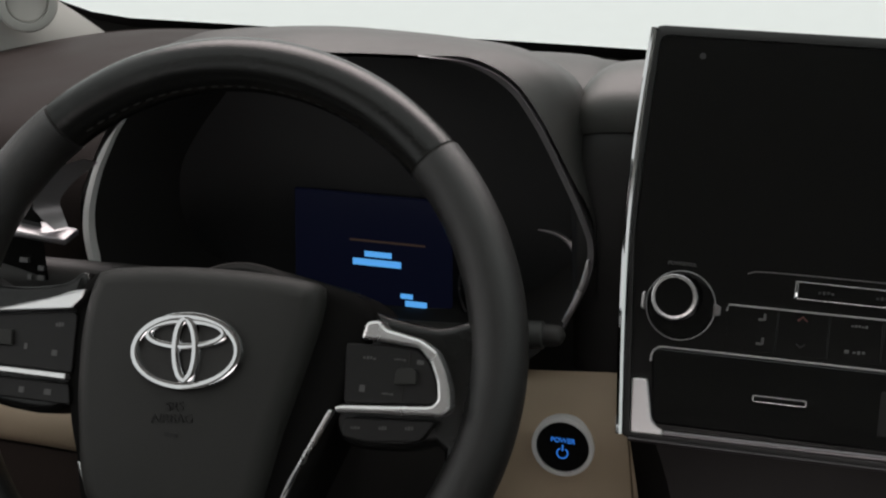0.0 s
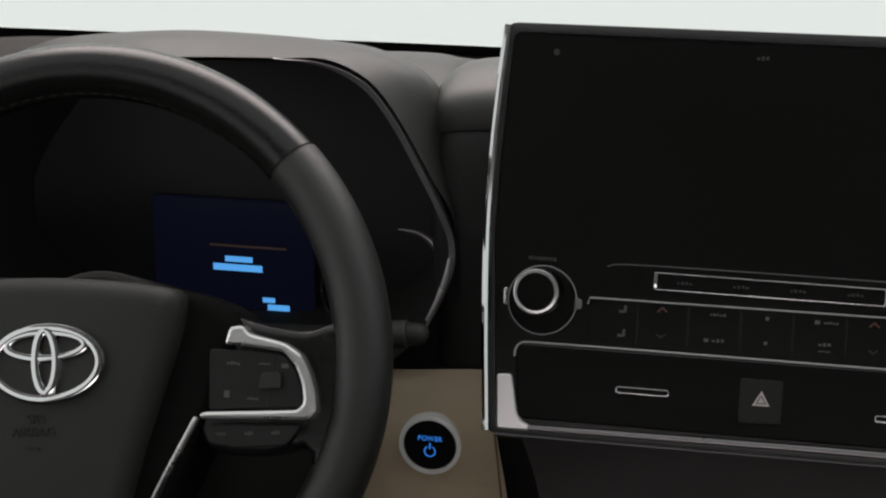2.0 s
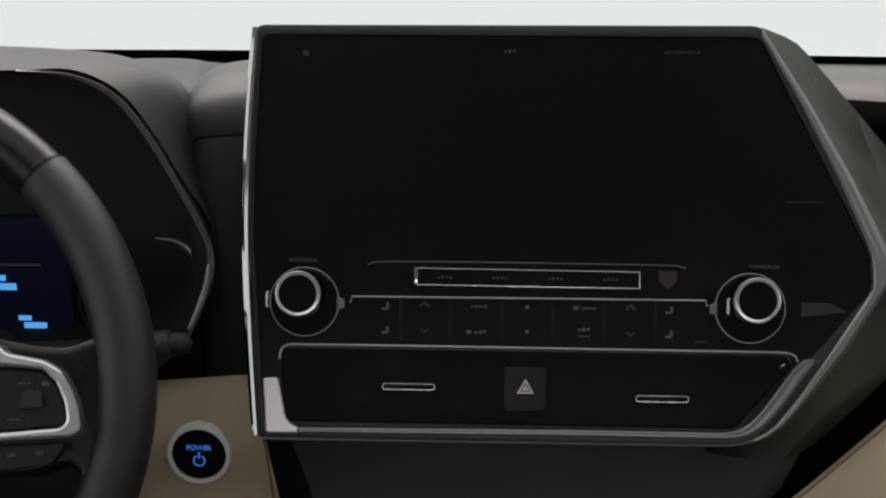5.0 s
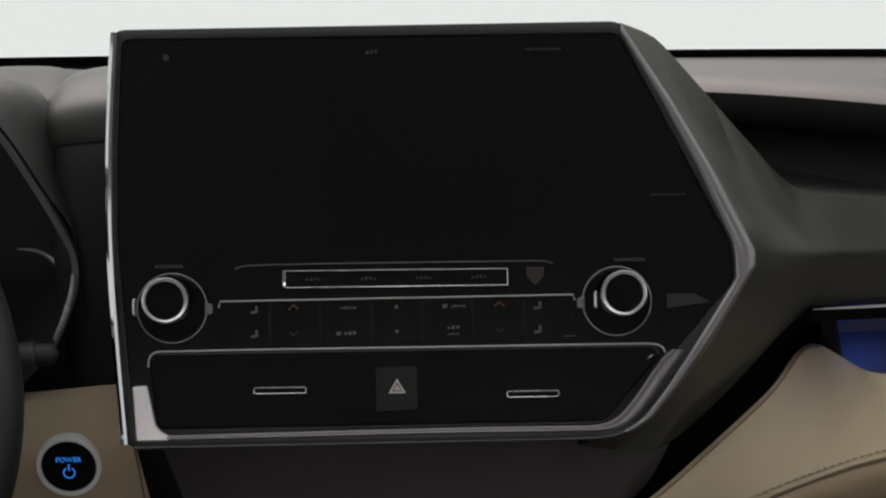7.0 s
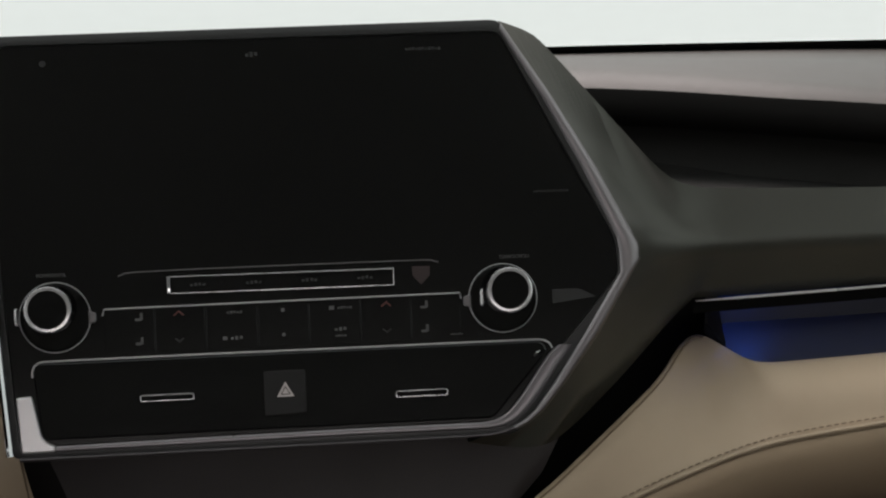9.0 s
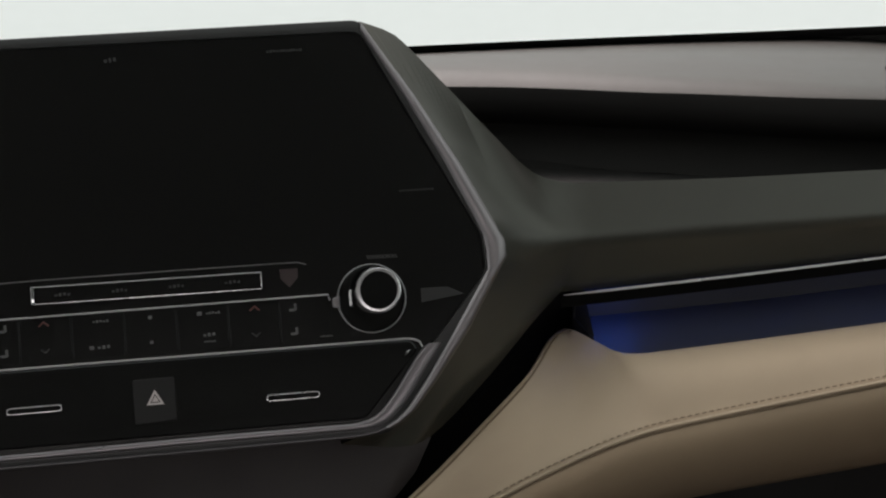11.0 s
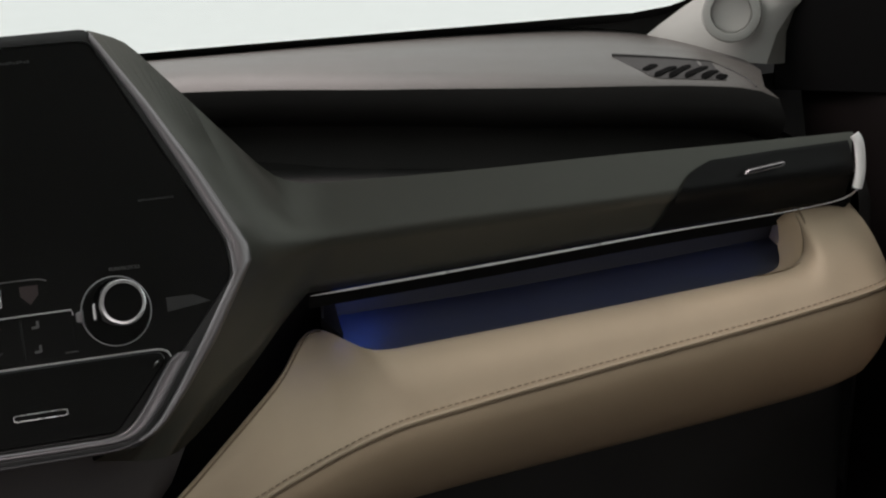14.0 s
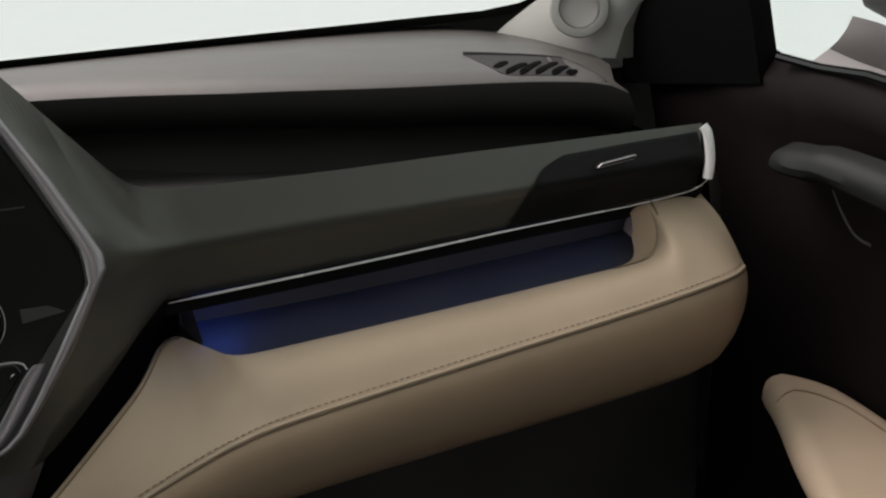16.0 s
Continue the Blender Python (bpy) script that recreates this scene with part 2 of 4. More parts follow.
def frame_of(origin, tilt):
    """A pose whose x is the car's right, whose y runs up and forward, and whose z faces back and up by tilt degrees."""
    a = radians(tilt)
    m = Matrix(((1, 0, 0), (0, math.sin(a), -math.cos(a)), (0, math.cos(a), math.sin(a)))).to_4x4()
    return Matrix.Translation(origin) @ m

# ---- the setting: studio floor, glass, cabin shell with unseen roof and rear walls added ----


def box_mesh(x0, x1, y0, y1, z0, z1):
    bm = bmesh.new()
    bmesh.ops.create_cube(bm, size=1.0, matrix=Matrix.Translation(((x0 + x1) / 2, (y0 + y1) / 2, (z0 + z1) / 2)) @ Matrix.Diagonal((x1 - x0, y1 - y0, z1 - z0, 1)))
    return bm


def structure(name, bm, mat, label, category):
    return tagged(part(name, bm, mat), label, category, kind="structure")


structure("ground", box_mesh(-400, 400, -400, 400, -0.1, 0.0), "floor_white", "seamless white studio floor round the car", "studio floor")
structure("floor", box_mesh(-0.80, 0.80, -1.3, 1.5, 0.40, 0.44), "carpet", "black carpet of the car's footwell", "carpet")
structure("wall_front", box_mesh(-0.78, 0.78, 1.42, 1.46, 0.44, 1.04), "deep_black", "black bulkhead behind the dashboard", "bulkhead")
for side in (-1, 1):
    structure("wall_foot_right" if side > 0 else "wall_foot_left", box_mesh(*sorted((side * 0.70, side * 0.88)), 1.30, 1.46, 0.44, 1.075), "void_black", "black body side in front of the door", "body side")
structure("wall_back", box_mesh(-0.80, 0.80, -1.34, -1.30, 0.44, 1.16), "deep_black", "dark tailgate panel under the rear window", "tailgate")
structure("wall_back_header", box_mesh(-0.80, 0.80, -1.34, -1.30, 1.60, 1.70), "lining", "pale lining over the rear window", "lining")
structure("wall_left", box_mesh(-0.84, -0.80, -1.3, 1.42, 0.44, 1.05), "deep_black", "dark lower side of the cabin", "side panel")
# Stands in place of a rear side window, as wall_right_corner does; blocks reflections.
structure("wall_left_rear", box_mesh(-0.84, -0.80, -1.3, -0.35, 1.05, 1.70), "lining", "unseen lining panel blocking light at the rear cabin corner", "lining")
structure("wall_right_rear", box_mesh(0.80, 0.84, -1.3, -0.35, 0.44, 1.05), "deep_black", "dark lower side of the rear cabin", "side panel")
structure("wall_right_corner", box_mesh(0.80, 0.84, -1.3, -0.35, 1.05, 1.70), "lining", "unseen lining panel blocking light at the rear cabin corner", "lining")
structure("ceiling", box_mesh(-0.84, 0.84, -1.34, 0.50, 1.70, 1.74), "lining", "pale grey roof lining", "headliner")

# windscreen with its black border
screen_base = spline([(-0.90, 1.22, 1.26), (-0.76, 1.37, 1.14), (-0.70, 1.40, 1.108), (-0.60, 1.41, 1.103), (-0.25, 1.42, 1.103),
                      (0.25, 1.42, 1.103), (0.60, 1.41, 1.103), (0.70, 1.40, 1.108), (0.76, 1.37, 1.14), (0.90, 1.22, 1.26)], 60)
roof_edge = spline([(-0.72, 0.40, 1.66), (-0.3, 0.52, 1.69), (0.3, 0.52, 1.69), (0.72, 0.40, 1.66)], 60)
windscreen = thing("windscreen", "clear raked windscreen with a black printed border", "windscreen", kind="structure")
pane = part("pane", skin([[a.lerp(b, k / 8) for a, b in zip(screen_base, roof_edge)] for k in range(9)]), "clear", windscreen)
pane.visible_shadow = False
border = [[a + Vector((0, -0.004, -0.02)) for a in screen_base], [a + Vector((0, -0.004, 0)) for a in screen_base],
          [a.lerp(b, 0.024) + Vector((0, -0.004, 0.0)) for a, b in zip(screen_base, roof_edge)]]
part("border", skin(border), "deep_black", windscreen, "black printed glass border")

# ---- dashboard body ----
dash = thing("dashboard", "two-tone car dashboard with taupe soft top, beige leather and satin trim", "dashboard")

# Dark core added behind the panels to block stray light.
core = [[(-0.76, 1.10, 0.55), (-0.3, 1.10, 0.55), (0.3, 1.10, 0.55), (0.72, 1.10, 0.55)],
        [(-0.76, 1.10, 0.85), (-0.3, 1.08, 0.85), (0.3, 1.08, 0.85), (0.72, 1.08, 0.85)],
        [(-0.74, 1.12, 1.00), (-0.3, 1.13, 0.96), (0.3, 1.10, 0.98), (0.70, 1.10, 1.00)],
        [(-0.72, 1.20, 1.06), (-0.3, 1.24, 1.05), (0.3, 1.24, 1.05), (0.70, 1.22, 1.06)],
        [(-0.72, 1.40, 1.07), (-0.3, 1.40, 1.07), (0.3, 1.40, 1.07), (0.70, 1.40, 1.07)]]
part("inner_core", skin(across(core, 40, 24)), "deep_black", dash, "black core behind the panels, added to block light")

# soft top, passenger's side, with a rolled front edge
lip = [(-0.20, 1.285, 1.130), (0.0, 1.285, 1.130), (0.245, 1.262, 1.127), (0.383, 1.219, 1.127), (0.49, 1.183, 1.125), (0.585, 1.158, 1.122), (0.65, 1.144, 1.117), (0.675, 1.137, 1.108)]


def moved(c, dy, dz):
    return [(x, y + dy, z + dz) for x, y, z in c]


back = [(-0.20, 1.415, 1.106), (0.0, 1.415, 1.106), (0.25, 1.415, 1.106), (0.40, 1.415, 1.106), (0.52, 1.412, 1.105), (0.62, 1.405, 1.102), (0.69, 1.375, 1.096), (0.735, 1.30, 1.090)]
middle = [((a[0] + b[0]) / 2, (a[1] + b[1]) / 2, (a[2] + b[2]) / 2 + 0.006) for a, b in zip(lip, back)]
top_rows = across([moved(back, 0.01, -0.03), back, middle, moved(lip, 0.022, 0.0025), lip], 60)
fade = [1.0 - 0.85 * min(1.0, max(0.0, (p.x - 0.38) / 0.22)) for p in top_rows[-1]]
top_rows += [[p + Vector((0, -0.008, -0.004)) * f for p, f in zip(top_rows[-1], fade)], [p + Vector((0, -0.013, -0.013)) for p in top_rows[-1]],
             [p + Vector((0, -0.010, -0.024)) for p in top_rows[-1]], [p + Vector((0, 0.004, -0.036)) for p in top_rows[-1]],
             [p + Vector((0, 0.05, -0.045)) for p in top_rows[-1]]]
# Shade below the lip is put into a darker colour for the roll.
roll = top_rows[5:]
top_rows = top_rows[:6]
part("front_roll", skin(roll), "roll_shade", dash, "rolled edge of the soft top, darkened for its shade", sharp=80)
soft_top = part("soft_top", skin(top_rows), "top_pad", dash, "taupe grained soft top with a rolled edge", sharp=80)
shelf = across([moved(lip, 0.035, -0.040), moved(lip, 0.02, -0.075), [(-0.10, 1.16, 1.072), (0.2, 1.16, 1.072), (0.45, 1.12, 1.072), (0.70, 1.10, 1.075)],
                [(-0.10, 1.05, 1.075), (0.2, 1.05, 1.075), (0.45, 1.05, 1.075), (0.70, 1.05, 1.075)]], 40)
part("shelf", skin(shelf), "deep_black", dash, "black recessed tray", sharp=60)
end_rows = [[(0.70, 1.40, 1.06), (0.70, 1.25, 1.07), (0.69, 1.14, 1.075), (0.688, 1.05, 1.085), (0.688, 1.03, 1.0)],
            [(0.725, 1.40, 1.07), (0.725, 1.25, 1.05), (0.71, 1.13, 1.06), (0.71, 1.06, 1.06), (0.70, 1.04, 1.0)],
            [(0.735, 1.40, 0.8), (0.735, 1.25, 0.8), (0.73, 1.13, 0.8), (0.72, 1.07, 0.8), (0.705, 1.05, 0.8)]]
part("end_cap", skin(across(end_rows, 24)), "deep_black", dash, "black dashboard end")

# demister grille let into the top near the passenger's pillar
top_tree = BVHTree.FromPolygons([v.co.copy() for v in soft_top.data.vertices], [list(p.vertices) for p in soft_top.data.polygons])


def on_top(x, y, lift):
    """The point of the soft top under (x, y), raised by lift."""
    hit = top_tree.ray_cast(Vector((x, y, 1.4)), Vector((0, 0, -1)))[0]
    return (x, y, (hit.z if hit else 1.115) + lift)


def inlay(a, b, n, rows, lift):
    """A thin piece that follows the soft top between two lines."""
    a, b = spline([(*p, 0.0) for p in a], n), spline([(*p, 0.0) for p in b], n)
    grid = [[on_top(p.lerp(q, k / rows).x, p.lerp(q, k / rows).y, lift) for p, q in zip(a, b)] for k in range(rows + 1)]
    edge_a, edge_b = [(x, y, z - lift - 0.002) for x, y, z in grid[0]], [(x, y, z - lift - 0.002) for x, y, z in grid[-1]]
    return skin([edge_a] + grid + [edge_b])


grille = part("demister_grille", inlay([(0.5848, 1.2442), (0.6231, 1.2332), (0.6607, 1.2206)], [(0.5842, 1.2408), (0.5837, 1.2034), (0.5853, 1.1718), (0.6097, 1.1629), (0.6404, 1.1564)], 24, 10, 0.0004), "deep_black", dash, "slotted demister outlet")
slot_ends = (((0.5855, 1.187), (0.6056, 1.208)), ((0.5873, 1.171), (0.6184, 1.199)), ((0.5972, 1.1667), (0.633, 1.2033)), ((0.6096, 1.1647), (0.646, 1.1995)), ((0.6223, 1.1609), (0.6468, 1.1849)), ((0.6344, 1.159), (0.646, 1.1695)))
# Thin black inlays stand in for the dark depth of the slots.
for a, b in slot_ends:
    a, b = Vector(a), Vector(b)
    d = (b - a).normalized()
    n = Vector((-d.y, d.x))
    line = [a.lerp(b, k / 8) for k in range(9)]
    half = [0.0034 * math.sqrt(max(0.05, 1 - abs(2 * k / 8 - 1) ** 4)) for k in range(9)]
    part("slot", inlay([tuple(p - n * h) for p, h in zip(line, half)], [tuple(p + n * h) for p, h in zip(line, half)], 14, 2, 0.0011), "slot_black", grille, "black inlay for the dark depth of an air slot")
part("grille_groove", tube([on_top(0.5848 + 0.0759 * k / 12, 1.2442 - 0.0236 * k / 12, 0.0004) for k in range(13)], lambda u: 0.0021 - 0.0012 * u, 6), "deep_black", grille)
part("grille_groove", tube([on_top(0.6607 + 0.0030 * math.sin(math.pi * k / 12), 1.2206 - 0.0740 * k / 12, 0.0002) for k in range(13)], 0.0009, 6), "deep_black", grille)

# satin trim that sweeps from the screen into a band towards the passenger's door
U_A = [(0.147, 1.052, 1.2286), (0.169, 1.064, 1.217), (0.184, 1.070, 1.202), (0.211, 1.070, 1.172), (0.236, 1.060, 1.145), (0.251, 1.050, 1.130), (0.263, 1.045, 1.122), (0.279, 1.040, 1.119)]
# Slid along sight lines from EYE: the shape is turned to darken the sweep.
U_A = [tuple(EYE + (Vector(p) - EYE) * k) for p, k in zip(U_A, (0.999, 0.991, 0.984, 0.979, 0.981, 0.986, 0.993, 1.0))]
U_B = [(0.279, 1.040, 1.119), (0.328, 1.04, 1.117), (0.404, 1.04, 1.115), (0.486, 1.04, 1.114), (0.573, 1.04, 1.112), (0.680, 1.04, 1.110)]
C1_A = [(0.1905, 1.024, 1.160), (0.222, 1.032, 1.130), (0.252, 1.034, 1.108), (0.285, 1.034, 1.100)]
C1_B = [(0.285, 1.034, 1.100), (0.42, 1.034, 1.099), (0.56, 1.034, 1.098), (0.676, 1.034, 1.099)]
C2_A = [(0.2285, 0.998, 1.095), (0.245, 1.012, 1.089), (0.263, 1.020, 1.086), (0.289, 1.025, 1.085)]
C2_B = [(0.289, 1.025, 1.085), (0.36, 1.028, 1.084), (0.482, 1.028, 1.083), (0.568, 1.028, 1.084), (0.674, 1.028, 1.088)]
C3_A = [(0.190, 0.977, 1.044), (0.222, 1.006, 1.050), (0.252, 1.026, 1.058), (0.285, 1.035, 1.062)]
C3_B = [(0.285, 1.035, 1.062), (0.42, 1.036, 1.063), (0.56, 1.036, 1.067), (0.676, 1.036, 1.072)]
L_A = [(0.118, 0.958, 0.9895), (0.1601, 0.967, 0.9790), (0.184, 0.984, 0.9805), (0.2158, 1.003, 1.0003), (0.2403, 1.020, 1.0173), (0.2577, 1.035, 1.0278), (0.275, 1.040, 1.043)]
C4_A = [(0.163, 0.962, 1.004), (0.192, 0.982, 1.008), (0.217, 1.001, 1.020), (0.242, 1.018, 1.034), (0.262, 1.030, 1.045), (0.280, 1.0375, 1.0525)]
C4_B = [(0.280, 1.0375, 1.0525), (0.412, 1.038, 1.0555), (0.545, 1.038, 1.0605), (0.648, 1.038, 1.064), (0.678, 1.040, 1.0665)]
L_B = [(0.275, 1.040, 1.043), (0.404, 1.04, 1.048), (0.531, 1.04, 1.054), (0.621, 1.04, 1.057), (0.680, 1.045, 1.061)]
trim_rows = []
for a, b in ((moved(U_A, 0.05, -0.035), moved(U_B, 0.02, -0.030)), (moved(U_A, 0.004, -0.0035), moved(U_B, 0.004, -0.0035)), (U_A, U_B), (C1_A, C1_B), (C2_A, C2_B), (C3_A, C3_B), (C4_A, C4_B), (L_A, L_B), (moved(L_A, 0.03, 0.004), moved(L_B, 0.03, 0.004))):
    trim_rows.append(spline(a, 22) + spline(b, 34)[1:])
blend = []
for k, row in enumerate(trim_rows):
    if k == 4:
        blend.append([a.lerp(b, 0.68) for a, b in zip(trim_rows[3], row)])
    blend.append(row)
    if k == 4:
        blend.append([a.lerp(b, 0.32) for a, b in zip(row, trim_rows[5])])
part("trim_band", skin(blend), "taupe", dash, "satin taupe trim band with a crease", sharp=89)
trim_line = spline([(0.277, 1.0385, 1.0415), (0.404, 1.0385, 1.0465), (0.531, 1.0385, 1.0525), (0.621, 1.0385, 1.0555), (0.662, 1.039, 1.0580), (0.676, 1.035, 1.0625), (0.679, 1.028, 1.070)], 60)
part("trim_line", tube(trim_line, lambda u: 0.0010 * min(1.0, 0.2 + u * 12, max(0.62, 1.45 - u)), 8), "silver", dash, "bright satin line under the trim band")
# Lip blackened to stand for shade under the band; it hides the lamps.
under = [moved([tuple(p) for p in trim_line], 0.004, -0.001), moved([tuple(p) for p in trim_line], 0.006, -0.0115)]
part("trim_lip", skin(under), "void_black", dash, "lip under the satin line, blackened for the shade there")

# glovebox: beige leather pad with a seam and a lower roll coloured darker for shade
EDGE = [(0.2817, 1.067, 1.0060), (0.2900, 1.055, 1.0080), (0.3010, 1.029, 1.0085), (0.312, 1.006, 1.011), (0.351, 1.005, 1.012), (0.473, 1.005, 1.018), (0.594, 1.005, 1.025), (0.614, 1.006, 1.0265), (0.625, 1.009, 1.0290), (0.6325, 1.015, 1.0355), (0.6341, 1.022, 1.0470), (0.6365, 1.036, 1.0535), (0.642, 1.052, 1.0575), (0.684, 1.052, 1.0550)]
LEFT = [(0.2817, 1.067, 1.0060), (0.2686, 1.048, 1.0030), (0.254, 1.022, 0.998), (0.233, 1.002, 0.990), (0.201, 0.985, 0.969), (0.165, 0.968, 0.945), (0.10, 0.955, 0.900), (0.06, 0.95, 0.86)]
n_pad = 113
SEAM_A = [(0.070, 0.950, 0.842), (0.110, 0.953, 0.876), (0.148, 0.955, 0.904), (0.195, 0.958, 0.930), (0.235, 0.960, 0.949), (0.270, 0.960, 0.964)]
SEAM_B = [(0.270, 0.960, 0.964), (0.296, 0.960, 0.973), (0.334, 0.960, 0.981), (0.453, 0.960, 0.996), (0.579, 0.960, 1.011), (0.658, 0.965, 1.020), (0.687, 0.985, 1.018)]
LEFT_UP = LEFT[::-1]
edge_s = spline(LEFT_UP, 24) + spline(EDGE, 90)[1:]
seam_s = spline(SEAM_A, 24) + spline(SEAM_B, 90)[1:]
for _ in range(2):
    edge_s = [edge_s[0]] + [(a + b * 2 + c) / 4 for a, b, c in zip(edge_s, edge_s[1:], edge_s[2:])] + [edge_s[-1]]
pad_rows = [[p + Vector((-0.004, 0.025, -0.03)) for p in edge_s], [p + Vector((-0.001, 0.005, -0.004)) for p in edge_s], edge_s]
for k in range(1, 13):
    u = k / 12
    swell = 0.006 * math.sin(math.pi * min(1.0, u * 1.05))
    pad_rows.append([a.lerp(b, u) + Vector((0, -swell * 0.5, swell)) for a, b in zip(edge_s, seam_s)])
part("glovebox_pad", skin(pad_rows), "beige", dash, "beige leather glovebox pad", sharp=70)
part("piping", tube([p + Vector((0, -0.0012, 0.0008)) for p in seam_s[:-1]], 0.0013, 8), "beige", dash, "beige piped edge")
part("seam", tube([p + Vector((0, -0.0022, -0.0014)) for p in seam_s[:-1]], 0.0006, 6), "thread", dash, "brown sewn seam")
for k in range(3, n_pad - 2):
    for u in ((0.28, 0.78) if k < 23 else (0.5,)):
        half = 0.17 if k < 23 else 0.30
        a, b = seam_s[k].lerp(seam_s[k + 1], u - half), seam_s[k].lerp(seam_s[k + 1], u + half)
        lift = (pad_rows[-2][k] - seam_s[k]).normalized() * 0.0034 + Vector((0, -0.0006, 0.0009))
        part("stitch", tube([a + lift, a.lerp(b, 0.5) + lift, b + lift], 0.00045, 4), "stitch", dash)
wing = [pad_rows[2][k].lerp(pad_rows[-1][k], 0.02 + 0.17 * (1 - k / 25)) + Vector((0, -0.0030, 0.0034)) * (1 - k / 32) for k in range(26)]
part("wing_piping", tube(wing, 0.0007, 6), "thread", dash, "brown piped seam")
low_rows = []
for dy, dz in ((0.0, 0.0), (-0.004, -0.004), (-0.006, -0.014), (-0.003, -0.030), (0.006, -0.049), (0.021, -0.068), (0.044, -0.084), (0.10, -0.095)):
    low_rows.append([p + Vector((0.0, dy, dz * (0.92 + 0.22 * i / n_pad))) for i, p in enumerate(seam_s)])
part("glovebox_roll", skin(low_rows), "beige_shade", dash, "beige leather lower roll of the glovebox", sharp=80)
end_line = (edge_s[-1] + Vector((0.0, 0.03, 0.0)), edge_s[-1], edge_s[-1].lerp(seam_s[-1], 0.5) + Vector((0, -0.003, 0.006)), seam_s[-1], low_rows[2][-1], low_rows[3][-1], low_rows[4][-1], low_rows[5][-1], low_rows[6][-1])
cap_a = spline(end_line, 24)
cap_b = [p + Vector((0.006, 0.012, -0.002)) for p in cap_a]
cap_c = [p + Vector((0.007, 0.045, -0.004)) for p in cap_a]
part("glovebox_end", skin([cap_a, cap_b, cap_c]), "beige_shade", dash, "beige leather rounded end", sharp=80)

# lit tray under the trim band
tray = across([[(0.292, 1.068, 1.040), (0.45, 1.068, 1.048), (0.64, 1.068, 1.058)], [(0.292, 1.066, 1.012), (0.45, 1.066, 1.016), (0.64, 1.066, 1.026)],
               [(0.302, 1.02, 1.006), (0.45, 1.02, 1.012), (0.635, 1.02, 1.024)], [(0.312, 1.004, 1.004), (0.45, 1.004, 1.010), (0.63, 1.004, 1.022)]], 40)
part("tray_side", skin(across([[(0.2920, 1.072, 1.042), (0.2935, 1.052, 1.042)], [(0.2920, 1.070, 1.004), (0.3000, 1.036, 1.002)]], 8)), "tray_grey", dash, "dark closed end of the tray")
part("tray", skin(tray), "tray_grey", dash, "dark tray washed by blue ambient light", sharp=60)

lip_end = [p for k, p in enumerate(edge_s) if k > 60 and p.x > 0.585 and p.x < 0.645 and p.z < 1.0560]
wall_up = [min(1.0, max(0.0, (p.z - 1.027) / 0.014)) for p in lip_end]
reach = [min(1.0, k / 9) ** 1.5 for k in range(len(lip_end))]
tray_end = [[p + Vector((-0.0012 - 0.0050 * k, 0.0125 * k, 0.0004 - 0.0042 * k * (1 - w))) * f for p, w, f in zip(lip_end, wall_up, reach)] for k in (0.0, 0.25, 0.5, 0.8, 1.15, 1.6)]
# Tray wall shares the beige darkened for shade.
part("tray_end", skin(tray_end), "beige_shade", dash, "beige leather wall closing the lit tray", sharp=80)
part("tray_seam", tube([p + Vector((0.0022, -0.0022, 0.0012)) for p in lip_end], lambda u: 0.0004 + 0.0005 * u, 6), "thread", dash, "brown seam round the tray's end")

# passenger's air vent at the band's end
vent = thing("air_vent", "gloss black air vent with a chrome tab at the dashboard's end", "air vent", frame_of((0.0, 1.026, 1.080), 8))
face = across([[(0.572, 1.0400, 1.1035), (0.674, 1.0400, 1.1050)], [(0.566, 1.0365, 1.1035), (0.674, 1.0365, 1.1050)], [(0.547, 1.0312, 1.0965), (0.674, 1.0312, 1.0985)], [(0.536, 1.0252, 1.0845), (0.6735, 1.0252, 1.0878)],
               [(0.528, 1.0332, 1.0660), (0.675, 1.0332, 1.0720)], [(0.521, 1.0372, 1.0550), (0.676, 1.0372, 1.0608)]], 16, 16)
back_in = vent.matrix_world.inverted()
part("vent_face", skin([[back_in @ p for p in r] for r in face]), "vent_black", vent, "gloss black vent face", sharp=89)
tab = rounded([(0.5835, 0.0140), (0.614, 0.0168), (0.6160, 0.0200), (0.587, 0.0172)], 0.002)
part("vent_tab", slab(tab, 0.003, 0.0065, 0.0008), "vent_black", vent, "gloss black vent tab")
part("tab_edge", slab(tab, 0.0045, 0.0075, 0.0003, shrink([Vector(p) for p in tab], 0.0007)), "strip_satin", vent, "satin edge of the vent tab")
part("vent_end", tube(spline([(0.6725, 0.0325, 0.004), (0.6750, 0.026, 0.006), (0.6765, 0.008, 0.006), (0.6745, -0.006, 0.005)], 16), 0.0036, 10), "bright_paint", vent, "bright satin end piece")

# ---- instrument cluster ----
cluster = thing("instrument_cluster", "deep hooded instrument cluster with a lit blue display", "instrument cluster")
RING = [(-0.296, 1.204), (-0.267, 1.205), (-0.242, 1.194), (-0.224, 1.172), (-0.205, 1.137), (-0.190, 1.105), (-0.186, 1.090), (-0.188, 1.071), (-0.196, 1.050), (-0.210, 1.025),
        (-0.26, 0.99), (-0.37, 0.98), (-0.48, 0.99), (-0.520, 1.012), (-0.532, 1.033), (-0.537, 1.053), (-0.538, 1.078), (-0.526, 1.111), (-0.508, 1.143), (-0.485, 1.172), (-0.455, 1.189), (-0.42, 1.197), (-0.36, 1.2015)]
ring = spline([(x, 1.02, z) for x, z in RING], 96, closed=True)
cx, cz = -0.362, 1.09


